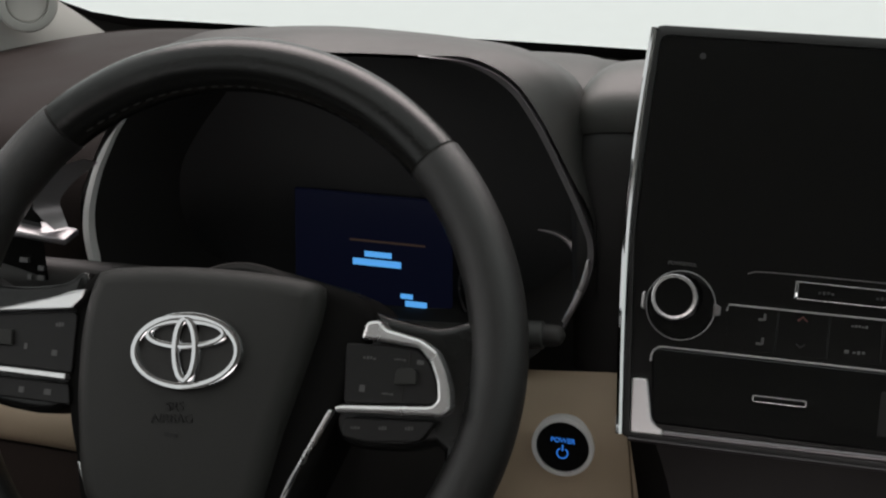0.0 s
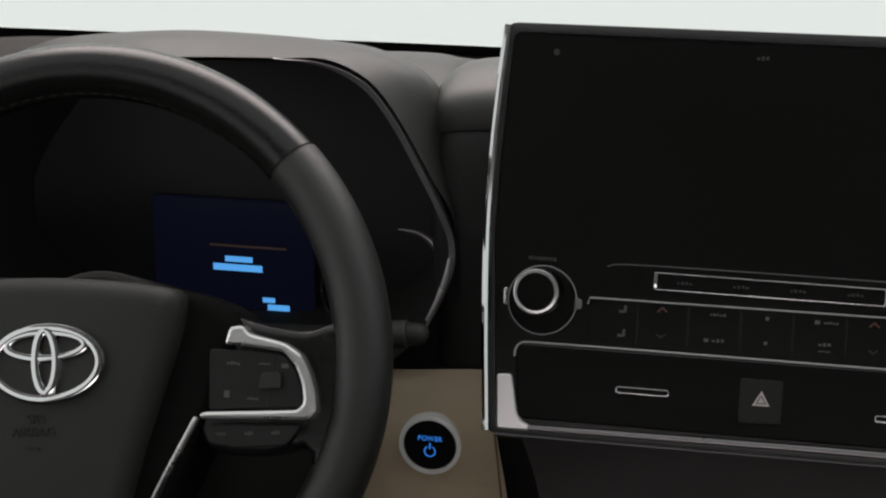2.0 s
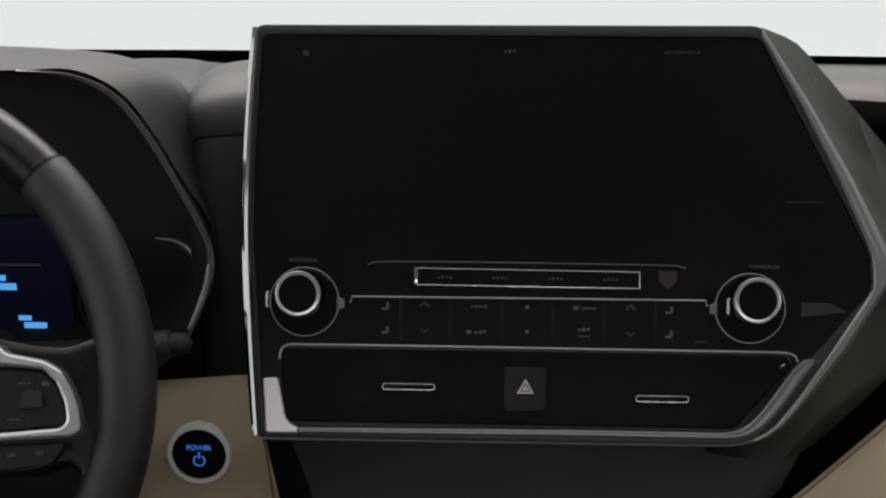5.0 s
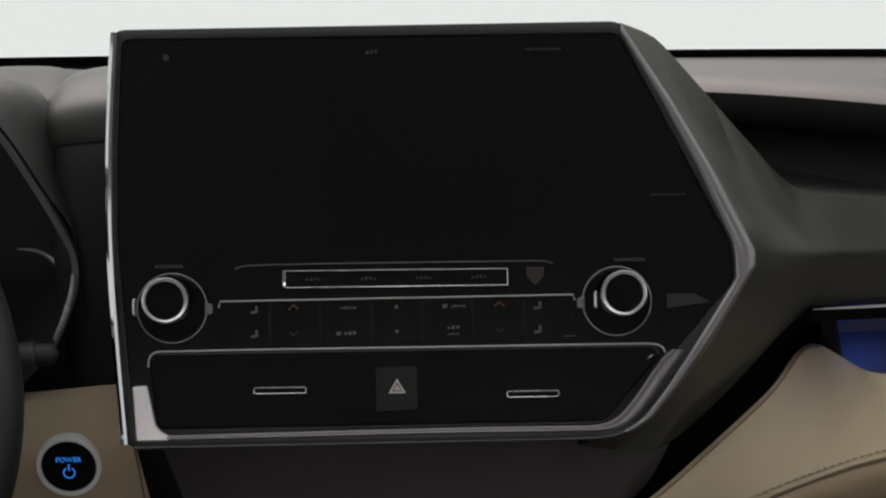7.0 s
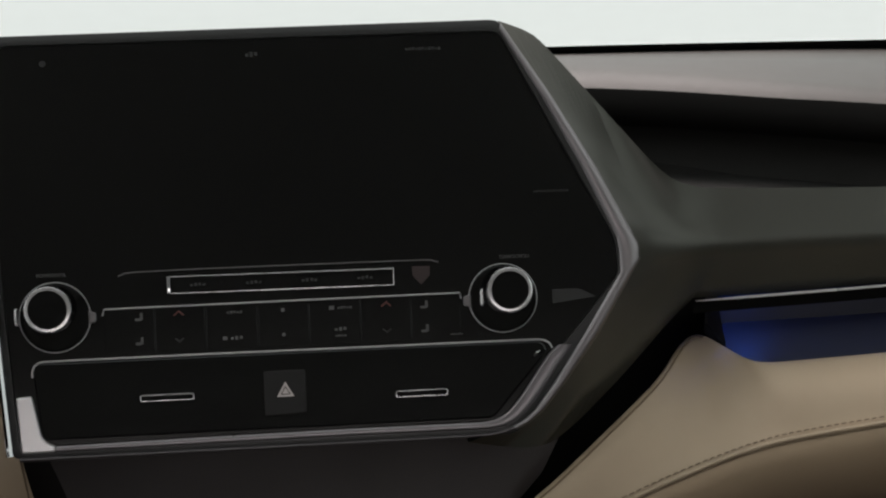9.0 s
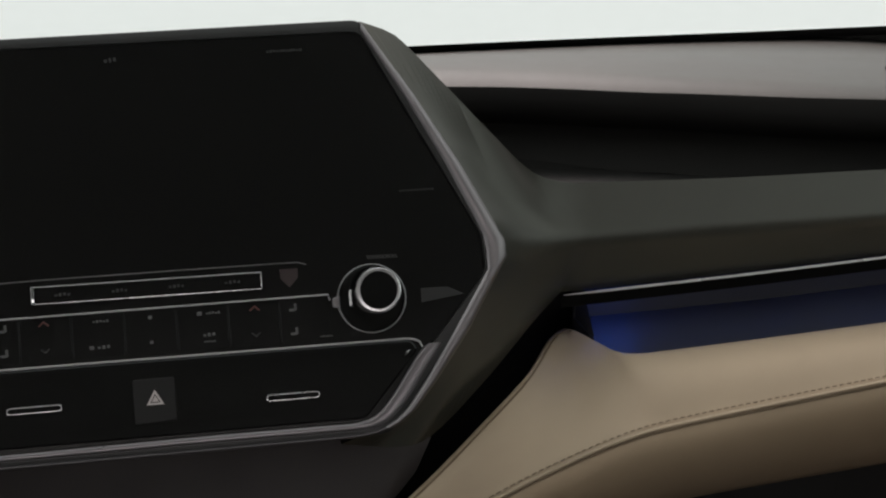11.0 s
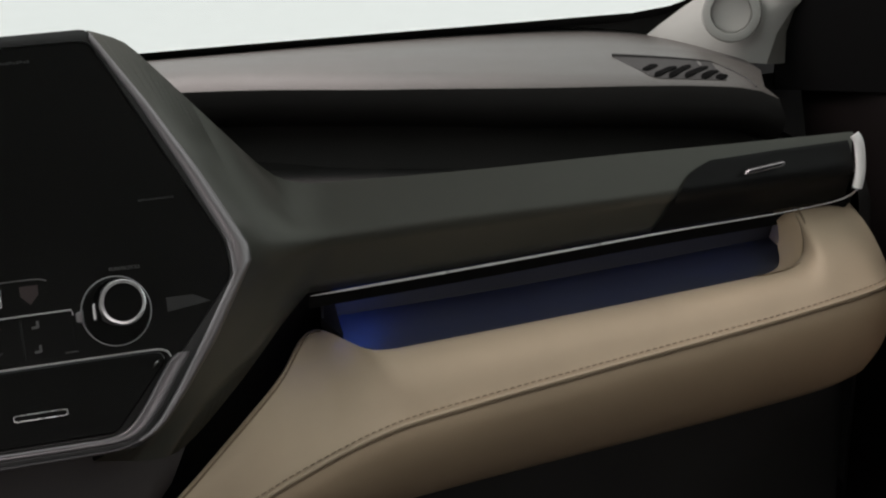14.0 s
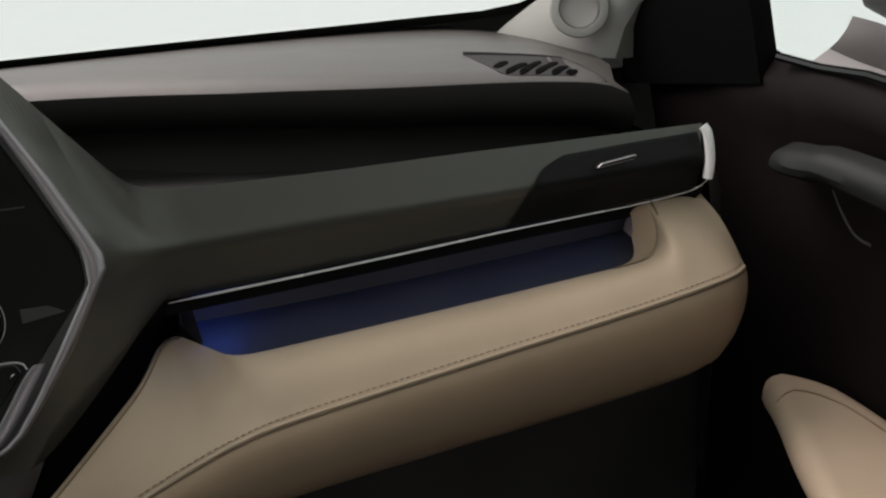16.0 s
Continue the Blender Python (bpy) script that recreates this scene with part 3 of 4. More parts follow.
def scaled(loop, k, y, low=None):
    """The loop drawn in by k at depth y; its lower half by low."""
    out = []
    for p in loop:
        u = min(1.0, max(0.0, 0.5 + (p.z - cz) / 0.10))
        f = k * u + (k if low is None else low) * (1 - u)
        out.append(Vector((cx + (p.x - cx) * f, y, cz + (p.z - cz) * f)))
    return out


cowl = [scaled(ring, 1.0, 1.02), scaled(ring, 0.965, 1.045, 0.985), scaled(ring, 0.87, 1.10, 0.94), scaled(ring, 0.80, 1.135, 0.90)]
part("cowl", skin(cowl, around=True), "cowl_grey", cluster, "black inner cowl")
face_plate = part("bezel", slab([Vector((p.x, p.z)) for p in scaled(ring, 0.81, 0.0, 0.91)[::2]], -0.004, 0.0), "dial_black", cluster, "black dial face")
face_plate.matrix_basis = frame_of((0.0, 1.134, 0.0), 0)


def open_strip(pts, y, w, d, mat, label):
    c = spline([(x, y, z) for x, z in pts], 40)
    taper = [min(1.0, 0.12 + 4.0 * i / 39, 0.35 + 5.0 * (39 - i) / 39) * w for i in range(40)]
    inner = [Vector((cx + (p.x - cx) * (1 - k), y + 0.001, cz + (p.z - cz) * (1 - k))) for p, k in zip(c, taper)]
    deep = [Vector((cx + (p.x - cx) * (1 - k * 1.1), y + d, cz + (p.z - cz) * (1 - k * 1.1))) for p, k in zip(c, taper)]
    outer = [p + Vector((0, d, 0)) for p in c]
    return part("trim_strip", skin([outer, c, inner, deep]), mat, cluster, label)


open_strip([(-0.300, 1.2065), (-0.267, 1.2045), (-0.242, 1.1935), (-0.224, 1.1715), (-0.205, 1.1365), (-0.190, 1.1045), (-0.186, 1.0895), (-0.188, 1.0705), (-0.196, 1.0495), (-0.204, 1.0345)], 1.0175, 0.024, 0.01, "strip_satin", "satin cluster trim")
# Left side of the same trim; its bright reflection is put in as white.
open_strip([(-0.504, 1.147), (-0.517, 1.130), (-0.528, 1.108), (-0.536, 1.080), (-0.5365, 1.055), (-0.531, 1.031)], 1.0175, 0.021, 0.01, "bright_paint", "satin cluster trim")

# dials and the centre display
dial_arc = spline([(-0.2346, 1.075, 1.0774), (-0.2212, 1.075, 1.0756), (-0.2115, 1.075, 1.0686), (-0.2055, 1.072, 1.0592), (-0.2015, 1.066, 1.0474)], 25)
part("dial_rim", tube(dial_arc, lambda u: 0.0004 + 0.0030 * u ** 0.7, 8), "strip_satin", cluster, "satin dial rim")
part("trim_edge", tube(spline([(-0.1895, 1.0165, 1.0832), (-0.1914, 1.016, 1.0703), (-0.1974, 1.016, 1.0533), (-0.2043, 1.016, 1.0396)], 20), lambda u: 0.0006 + 0.0013 * math.sin(math.pi * (0.1 + 0.85 * u)), 8), "silver", cluster, "bright lower edge of the cluster trim")
inner_arc = [Vector((-0.275 + 0.025 * math.cos(a), 1.118, 1.012 + 0.032 * math.sin(a))) for a in [radians(115 + 110 * k / 24) for k in range(25)]]
part("dial_rim", tube(inner_arc, 0.0009, 6), "dark_satin", cluster, "thin dial rim")
display = part("display", slab([Vector(p) for p in ((-0.059, -0.055), (0.059, -0.055), (0.059, 0.040), (-0.057, 0.040))], -0.004, 0.0, 0.001), "blue_screen", cluster, "dim blue information display")
display.matrix_basis = frame_of((-0.366, 1.122, 1.032), 0)
part("display_line", bars([(0.012, 0.006, 0.056, 0.0013)], 0.0, 0.0008), "amber", display, "amber line")
part("message", bars([(0.005, -0.004, 0.020, 0.004), (0.004, -0.0105, 0.036, 0.0048)], 0.0, 0.0008), "blue_glow", display, "glowing blue message lines")
part("reading", bars([(0.026, -0.034, 0.009, 0.0035), (0.033, -0.0395, 0.016, 0.0042)], 0.0, 0.0008), "blue_glow", display, "glowing blue reading")

# hood over the cluster, with the soft driver's side behind it
HOOD = [(-0.530, 1.135), (-0.513, 1.171), (-0.489, 1.186), (-0.460, 1.194), (-0.394, 1.201), (-0.339, 1.2015), (-0.280, 1.1990), (-0.250, 1.1940), (-0.223, 1.181), (-0.211, 1.161), (-0.203, 1.120), (-0.196, 1.07), (-0.198, 1.03)]
FRONT = [(-0.540, 1.085), (-0.527, 1.118), (-0.509, 1.150), (-0.486, 1.175), (-0.42, 1.1985), (-0.36, 1.2040), (-0.296, 1.2065), (-0.266, 1.2070), (-0.240, 1.1950), (-0.222, 1.1720), (-0.203, 1.137), (-0.187, 1.105), (-0.185, 1.05)]
n_h = 72
hood_front = spline([(x, 1.020, z) for x, z in FRONT], n_h)
hood_mid = spline([(x * 0.975, 1.065, 1.496 + (z - 1.5) * 0.965) for x, z in HOOD], n_h)
hood_top = spline([(x, 1.11, z - 0.0055) for x, z in HOOD], n_h)
hood_back = spline([(x * 1.06, 1.24, 1.138 + (z - 1.16) * 0.3) for x, z in HOOD], n_h)
hood_end = spline([(x * 1.08, 1.37, 1.112 + (z - 1.16) * 0.08) for x, z in HOOD], n_h)
cols = [spline([hood_front[i], hood_front[i].lerp(hood_mid[i], 0.5) + Vector((0, 0, 0.003)), hood_mid[i], hood_top[i], hood_back[i], hood_end[i]], 18) for i in range(n_h)]
part("hood", skin([[cols[i][j] for i in range(n_h)] for j in range(18)]), "hood", cluster, "taupe grained soft hood", sharp=80)

# speaker housing beside the screen, and the driver's side of the top
bump = [[(-0.200, 1.035, 1.00), (-0.206, 1.045, 1.09), (-0.214, 1.070, 1.135), (-0.214, 1.10, 1.140)], [(-0.192, 1.030, 1.00), (-0.198, 1.036, 1.10), (-0.204, 1.060, 1.152), (-0.20, 1.10, 1.158)],
        [(-0.170, 1.028, 1.00), (-0.176, 1.036, 1.10), (-0.180, 1.056, 1.158), (-0.18, 1.10, 1.165)], [(-0.12, 1.03, 1.00), (-0.12, 1.04, 1.10), (-0.12, 1.058, 1.160), (-0.12, 1.10, 1.165)]]
# Front coloured dark for shade, cap paler for the light on top.
part("speaker_housing", skin(across(bump, 30, 24)), "housing_shade", dash, "soft housing beside the screen, its shade put into the colour", sharp=80)
cap = [[(-0.216, 1.070, 1.130), (-0.219, 1.085, 1.142), (-0.219, 1.13, 1.147), (-0.21, 1.30, 1.120)], [(-0.209, 1.060, 1.148), (-0.210, 1.068, 1.166), (-0.206, 1.13, 1.172), (-0.20, 1.32, 1.118)],
       [(-0.186, 1.053, 1.156), (-0.188, 1.060, 1.177), (-0.184, 1.13, 1.182), (-0.18, 1.34, 1.118)], [(-0.12, 1.053, 1.160), (-0.12, 1.060, 1.181), (-0.12, 1.13, 1.184), (-0.12, 1.34, 1.118)]]
part("housing_cap", skin(across(cap, 30, 24)), "housing_cap", dash, "padded top of the housing, coloured paler as its lit side", sharp=80)
left_top = [[(-0.78, 1.37, 1.09), (-0.66, 1.395, 1.105), (-0.56, 1.41, 1.106), (-0.40, 1.415, 1.106)], [(-0.78, 1.26, 1.10), (-0.66, 1.28, 1.125), (-0.56, 1.29, 1.132), (-0.45, 1.30, 1.130)],
            [(-0.78, 1.15, 1.10), (-0.66, 1.15, 1.130), (-0.57, 1.15, 1.140), (-0.52, 1.15, 1.135)], [(-0.76, 1.06, 1.085), (-0.65, 1.05, 1.115), (-0.58, 1.05, 1.115), (-0.545, 1.05, 1.10)],
            [(-0.76, 1.03, 1.03), (-0.65, 1.02, 1.06), (-0.58, 1.02, 1.06), (-0.545, 1.03, 1.05)], [(-0.76, 1.02, 0.96), (-0.65, 1.01, 0.96), (-0.58, 1.02, 0.96), (-0.545, 1.03, 0.96)]]
part("driver_top", skin(across(left_top, 40, 30)), "brown_pad", dash, "dark brown soft top on the driver's side", sharp=80)

# driver's outer vent and lower panels
dvent = thing("driver_vent", "outer air vent with a satin surround beside the wheel", "air vent")
part("vent_face", skin(across([[(-0.60, 0.975, 1.09), (-0.545, 0.975, 1.10)], [(-0.60, 0.97, 1.04), (-0.54, 0.97, 1.05)]], 6)), "piano", dvent)
part("surround", skin(across([[(-0.513, 0.980, 1.133), (-0.532, 0.975, 1.125), (-0.547, 0.972, 1.103), (-0.545, 0.972, 1.095), (-0.534, 0.972, 1.085)], [(-0.508, 0.99, 1.128), (-0.523, 0.982, 1.115), (-0.532, 0.980, 1.103), (-0.531, 0.980, 1.095), (-0.528, 0.980, 1.085)]], 20)), "strip_satin", dvent, "satin vent surround")
knee = [[(-0.75, 1.02, 0.975), (-0.53, 1.02, 0.955), (-0.36, 1.03, 0.99), (-0.235, 1.030, 0.996), (-0.175, 1.024, 1.004), (-0.163, 1.024, 1.004)], [(-0.75, 0.985, 0.955), (-0.53, 0.985, 0.945), (-0.36, 1.0, 0.965), (-0.235, 1.000, 0.972), (-0.170, 0.998, 0.976), (-0.156, 0.998, 0.976)],
        [(-0.75, 0.98, 0.93), (-0.53, 0.98, 0.922), (-0.36, 0.99, 0.93), (-0.235, 0.996, 0.93), (-0.162, 0.996, 0.93), (-0.148, 0.996, 0.93)], [(-0.75, 1.0, 0.91), (-0.53, 1.0, 0.905), (-0.36, 0.99, 0.88), (-0.235, 0.99, 0.87), (-0.156, 0.99, 0.87), (-0.139, 0.99, 0.87)]]
part("knee_panel", skin(across(knee, 50, 20)), "beige", dash, "beige padded panel under the wheel", sharp=80)
part("knee_seam", tube(spline([(-0.158, 0.9965, 0.985), (-0.1545, 0.9945, 0.96), (-0.1515, 0.9945, 0.93), (-0.1430, 0.9885, 0.87)], 16), 0.0007, 6), "thread", dash, "brown seam at the panel's edge")
column_cover = part("column_cover", slab(rounded([(-0.372, 0.74), (-0.252, 0.74), (-0.243, 0.90), (-0.2440, 0.960), (-0.258, 0.985), (-0.366, 0.985)], 0.012, 4), -0.075, 0.0, 0.008), "soft_black", dash, "black cover under the steering column")
column_cover.matrix_basis = frame_of((0.0, 0.958, 0.0), 0)
part("lower_panel", skin(across([[(-0.76, 0.998, 0.912), (-0.4, 1.0, 0.90), (-0.25, 1.02, 0.88)], [(-0.76, 0.995, 0.86), (-0.4, 1.0, 0.85), (-0.25, 1.02, 0.84)], [(-0.76, 1.03, 0.6), (-0.4, 1.03, 0.6), (-0.25, 1.03, 0.6)]], 20, 12)), "lower_brown", dash, "dark brown lower panel")
console = [[(-0.14, 0.985, 0.985), (0.0, 0.985, 0.99), (0.15, 1.0, 0.985), (0.20, 1.03, 1.00)], [(-0.125, 0.99, 0.93), (0.0, 0.985, 0.93), (0.14, 0.99, 0.93), (0.17, 1.0, 0.94)], [(-0.11, 0.96, 0.85), (0.0, 0.955, 0.85), (0.07, 0.96, 0.85), (0.10, 0.97, 0.87)], [(-0.11, 0.9, 0.7), (0.0, 0.9, 0.7), (0.07, 0.9, 0.7), (0.10, 0.92, 0.7)]]
part("console", skin(across(console, 24, 16)), "console_grey", dash, "black console under the screen")

# ---- infotainment unit ----
unit = thing("infotainment_unit", "large black touch screen unit with knobs and a satin frame", "infotainment screen", frame_of((0.0, 1.0, 1.1), 22))
O8 = [(-0.1552, -0.1141), (0.1483, -0.1142), (0.2290, -0.0106), (0.2282, 0.0), (0.1473, 0.1395), (-0.1588, 0.1375), (-0.1632, 0.0535), (-0.1632, 0.0093)]
I8 = [(-0.1500, -0.1085), (0.1375, -0.1080), (0.2150, -0.0190), (0.2133, 0.0034), (0.1465, 0.1325), (-0.1545, 0.1318), (-0.1580, 0.0535), (-0.1585, 0.0093)]
outer, inner = rounded(O8, 0.006, 3), rounded(I8, 0.006, 3)
part("housing", slab(outer, -0.045, -0.003), "soft_black", unit, "black housing")
part("surround", slab(outer, -0.006, 0.0020, 0.0012, inner), "dim_satin", unit, "dark satin frame")
rim_a = [Vector(p) for p in ((-0.1500, -0.1160), (-0.06, -0.1158), (0.0397, -0.1155), (0.1155, -0.1153), (0.1310, -0.1150), (0.1400, -0.1138), (0.1480, -0.1116), (0.1560, -0.1078), (0.1650, -0.1010), (0.1800, -0.0835), (0.2010, -0.0560), (0.2290, -0.0106), (0.2290, -0.0040), (0.2282, 0.0), (0.2038, 0.0475), (0.1770, 0.0936), (0.1478, 0.1383))]
rim_b = [Vector(p) for p in ((-0.1500, -0.1128), (-0.06, -0.1128), (0.0398, -0.1127), (0.1150, -0.1125), (0.1300, -0.1122), (0.1380, -0.1110), (0.1450, -0.1088), (0.1520, -0.1052), (0.1590, -0.0995), (0.1720, -0.0830), (0.1915, -0.0540), (0.2146, -0.0188), (0.2143, -0.0060), (0.2130, 0.0034), (0.1932, 0.0476), (0.1712, 0.0906), (0.1467, 0.1324))]
rim_a = [a.lerp(b, k / 5) for a, b in zip(rim_a, rim_a[1:]) for k in range(5)] + [rim_a[-1]]
rim_b = [a.lerp(b, k / 5) for a, b in zip(rim_b, rim_b[1:]) for k in range(5)] + [rim_b[-1]]
strip_rows = [[(*a.lerp(b, u), z) for a, b in zip(rim_a, rim_b)] for u, z in ((0.0, -0.001), (0.02, 0.0008), (0.10, 0.0021), (0.25, 0.0031), (0.45, 0.0036), (0.65, 0.0034), (0.85, 0.0025), (0.97, 0.0012), (1.0, 0.0))]
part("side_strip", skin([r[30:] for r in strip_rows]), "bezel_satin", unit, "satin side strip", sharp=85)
# The same strip's lower run, in a darker satin.
part("lower_lip", skin([r[:31] for r in strip_rows]), "lip_satin", unit, "lower run of the satin strip, in a darker tone", sharp=85)
part("glass", slab(shrink(inner, 0.0004), -0.004, 0.0004), "glass_black", unit, "switched-off black glass")
part("edge_strip", tube(spline([(-0.1585, 0.1355, 0.0030), (-0.1615, 0.09, 0.0034), (-0.1628, 0.0535, 0.0038), (-0.1630, 0.0093, 0.0040), (-0.1600, -0.05, 0.0040), (-0.1555, -0.112, 0.0030)], 30), 0.0024, 8), "chrome", unit, "bright chrome edge")
# Corner of the lower trim; its bright reflection is put into a paler silver.
corner = rounded([(-0.1513, -0.0774), (-0.1491, -0.1108), (-0.1290, -0.1106), (-0.1290, -0.1070), (-0.1330, -0.1055), (-0.1370, -0.1010), (-0.1418, -0.0769)], 0.002, 3)
part("corner_trim", slab(corner, 0.0, 0.0036, 0.0012), "silver", unit, "corner of the lower trim, its reflection put in as paler silver")
low_a = spline([(-0.1288, -0.1071, 0), (-0.04, -0.1062, 0), (0.0402, -0.1056, 0), (0.109, -0.1057, 0), (0.128, -0.1056, 0), (0.1404, -0.1020, 0), (0.1513, -0.0909, 0), (0.1692, -0.0662, 0), (0.1765, -0.0605, 0)], 70)
low_b = spline([(-0.1288, -0.1106, 0), (-0.04, -0.1103, 0), (0.04, -0.1099, 0), (0.1088, -0.1101, 0), (0.1366, -0.1096, 0), (0.149, -0.1051, 0), (0.1599, -0.0942, 0), (0.1748, -0.0735, 0), (0.1845, -0.0610, 0)], 70)
low_rows = [[tuple(a.lerp(b, u) + Vector((0, 0, z))) for a, b in zip(low_a, low_b)] for u, z in ((0.0, 0.0), (0.02, 0.0030), (0.12, 0.0036), (0.88, 0.0036), (0.98, 0.0030), (1.0, 0.0))]
part("lower_trim", skin(low_rows), "low_satin", unit, "satin lower trim", sharp=60)
flap = rounded([(-0.1365, -0.1035), (0.1340, -0.1035), (0.1690, -0.0640), (0.1650, -0.0575), (-0.1395, -0.0575), (-0.1405, -0.0640)], 0.004, 3)
flap_ob = part("flap", slab(flap, 0.0, 0.0030, 0.0012), "piano", unit, "gloss black lower panel")
part("flap_line", tube(spline([(-0.1409, -0.0660, 0.003), (-0.1406, -0.0615, 0.0032), (-0.1388, -0.0583, 0.0032), (-0.1352, -0.0569, 0.0032), (-0.125, -0.0567, 0.0032), (-0.05, -0.0566, 0.0032), (0.06, -0.0568, 0.0032), (0.1500, -0.0569, 0.0032), (0.1640, -0.0572, 0.0032), (0.1695, -0.0590, 0.0032), (0.1714, -0.0625, 0.003)], 90), 0.00068, 6), "line_satin", unit, "thin satin line")
for x0, y0 in ((-0.0622, -0.0813), (0.0905, -0.0861)):
    slot = rounded([(x0 - 0.0160, y0 - 0.0021), (x0 + 0.0160, y0 - 0.0021), (x0 + 0.0160, y0 + 0.0021), (x0 - 0.0160, y0 + 0.0021)], 0.0021, 4)
    part("slot_ring", slab(slot, 0.0028, 0.0042, 0.0002, shrink([Vector(p) for p in slot], 0.0006)), "satin", unit, "satin slot ring")
hazard = part("hazard_button", slab(rounded([(-0.0044, -0.0955), (0.0206, -0.0945), (0.0206, -0.0684), (-0.0044, -0.0685)], 0.0015, 2), 0.001, 0.0040, 0.0006), "button_black", unit, "matt black hazard button")
tri_o = [Vector((0.0083 + 0.0060 * math.cos(a), -0.0812 + 0.0060 * math.sin(a))) for a in (math.pi / 2, math.pi * 7 / 6, math.pi * 11 / 6)]
tri_i = [Vector((0.0083, -0.0812)).lerp(p, 0.60) for p in tri_o]
part("hazard_triangle", slab(tri_o, 0.0038, 0.0044, 0.0, tri_i), "pale_mark", hazard, "pale red hazard triangle")
part("hazard_core", slab([Vector((0.0083, -0.0812)).lerp(p, 0.42) for p in tri_o], 0.0038, 0.0044), "pale_mark", hazard, "pale red inner triangle")
bar_o = [Vector(p) for p in ((-0.0597, -0.0198), (0.0766, -0.0203), (0.0766, -0.0097), (-0.0597, -0.0091))]
part("bar_frame", slab(bar_o, 0.0, 0.0022, 0.0002, shrink(bar_o, 0.0009)), "satin", unit, "satin frame of the button bar")
part("bar_end", slab([Vector(p) for p in ((-0.0597, -0.0198), (-0.0578, -0.0198), (-0.0578, -0.0091), (-0.0597, -0.0091))], 0.001, 0.003, 0.0003), "chrome", unit, "bright bar end")
for k in range(4):
    part("bar_button", slab([Vector((-0.0570 + 0.0333 * k, -0.0186)), Vector((-0.0246 + 0.0333 * k, -0.0187)), Vector((-0.0246 + 0.0333 * k, -0.0108)), Vector((-0.0570 + 0.0333 * k, -0.0107))], 0.0, 0.0007), "glass_black", unit)
marks("bar_symbol", [(-0.0415 + 0.0335 * k, -0.0147, 0.010, 0.0022) for k in range(4)], 0.0005, 0.0010, "faint_mark", unit)
part("upper_arc", tube(spline([(-0.0885, -0.0078, 0.0008), (-0.082, -0.0060, 0.0008), (-0.04, -0.0054, 0.0008), (0.06, -0.0055, 0.0008), (0.098, -0.0058, 0.0008), (0.1040, -0.0073, 0.0008)], 40), 0.0004, 6), "dark_satin", unit, "fine satin line")
part("shield_mark", slab([Vector(p) for p in ((0.0878, -0.0092), (0.0988, -0.0092), (0.0985, -0.0150), (0.0933, -0.0205), (0.0880, -0.0150))], 0.0004, 0.0008), "shield_red", unit, "dim reddish shield mark")
edges_x = (-0.098, -0.068, -0.0377, -0.0066, 0.0242, 0.0551, 0.086, 0.1163)
for k in range(7):
    part("climate_key", slab(rounded([(edges_x[k] + 0.0004, -0.0540), (edges_x[k + 1] - 0.0004, -0.0540), (edges_x[k + 1] - 0.0004, -0.0275), (edges_x[k] + 0.0004, -0.0275)], 0.0012, 2), 0.0, 0.0009 + 0.0002 * (k % 2), 0.0002), "glass_black", unit)
part("key_line", tube([(-0.0985, -0.0310, 0.0022), (-0.0975, -0.0272, 0.0024), (0.0087, -0.0268, 0.0026), (0.1160, -0.0265, 0.0024), (0.1168, -0.0300, 0.0022)], 0.0006, 6), "line_satin", unit, "thin satin line")
for x in (-0.077, 0.0945):
    for y in (-0.0330, -0.0475):
        part("seat_mark", bars([(x + 0.0012, y + 0.0006, 0.0016, 0.0042), (x - 0.0008, y - 0.0012, 0.0034, 0.0016)], 0.0010, 0.0014), "mark", unit, "grey seat symbol")
for x, mk in ((-0.0535, "red_mark"), (0.0711, "red_mark")):
    part("up_mark", slab([Vector(p) for p in ((x - 0.0034, -0.0325), (x, -0.0295), (x + 0.0034, -0.0325), (x + 0.0024, -0.0330), (x, -0.0308), (x - 0.0024, -0.0330))], 0.0010, 0.0014), mk, unit, "dull red arrow")
    part("down_mark", slab([Vector(p) for p in ((x - 0.0030, -0.0465), (x, -0.0490), (x + 0.0030, -0.0465), (x + 0.0020, -0.0462), (x, -0.0478), (x - 0.0020, -0.0462))], 0.0010, 0.0014), "faint_mark", unit)
marks("key_symbol", [(-0.0204, -0.0322, 0.010, 0.0017), (-0.0265, -0.0477, 0.0028, 0.0022), (-0.0195, -0.0477, 0.0080, 0.0022), (0.0087, -0.0322, 0.0022, 0.0022), (0.0087, -0.0470, 0.0020, 0.0020), (0.038, -0.0322, 0.003, 0.0024), (0.0460, -0.0322, 0.009, 0.0016), (0.043, -0.0452, 0.0080, 0.0022), (0.043, -0.0492, 0.0070, 0.0012), (0.1135, -0.0515, 0.008, 0.0010)], 0.0010, 0.0014, "mark", unit, "small grey key marks")
# Grey plate painted in for a reflection on the side panel.
part("side_reflection", slab([Vector(p) for p in ((0.1733, -0.0356), (0.1733, -0.0268), (0.1900, -0.0270), (0.2005, -0.0322))], 0.0004, 0.0010), "faint_mark", unit, "reflection on the side panel, laid in as a grey strip")
part("screen_symbol", disc(0.0020, 0.0002, 0.0006, seg=16, cx=-0.128, cy=0.1205), "faint_mark", unit)
marks("screen_symbol", [(-0.004, 0.1225, 0.008, 0.0030), (0.100, 0.1230, 0.022, 0.0018), (0.175, 0.0335, 0.022, 0.0014)], 0.0004, 0.0006, "faint_mark", unit, "faint screen marks")

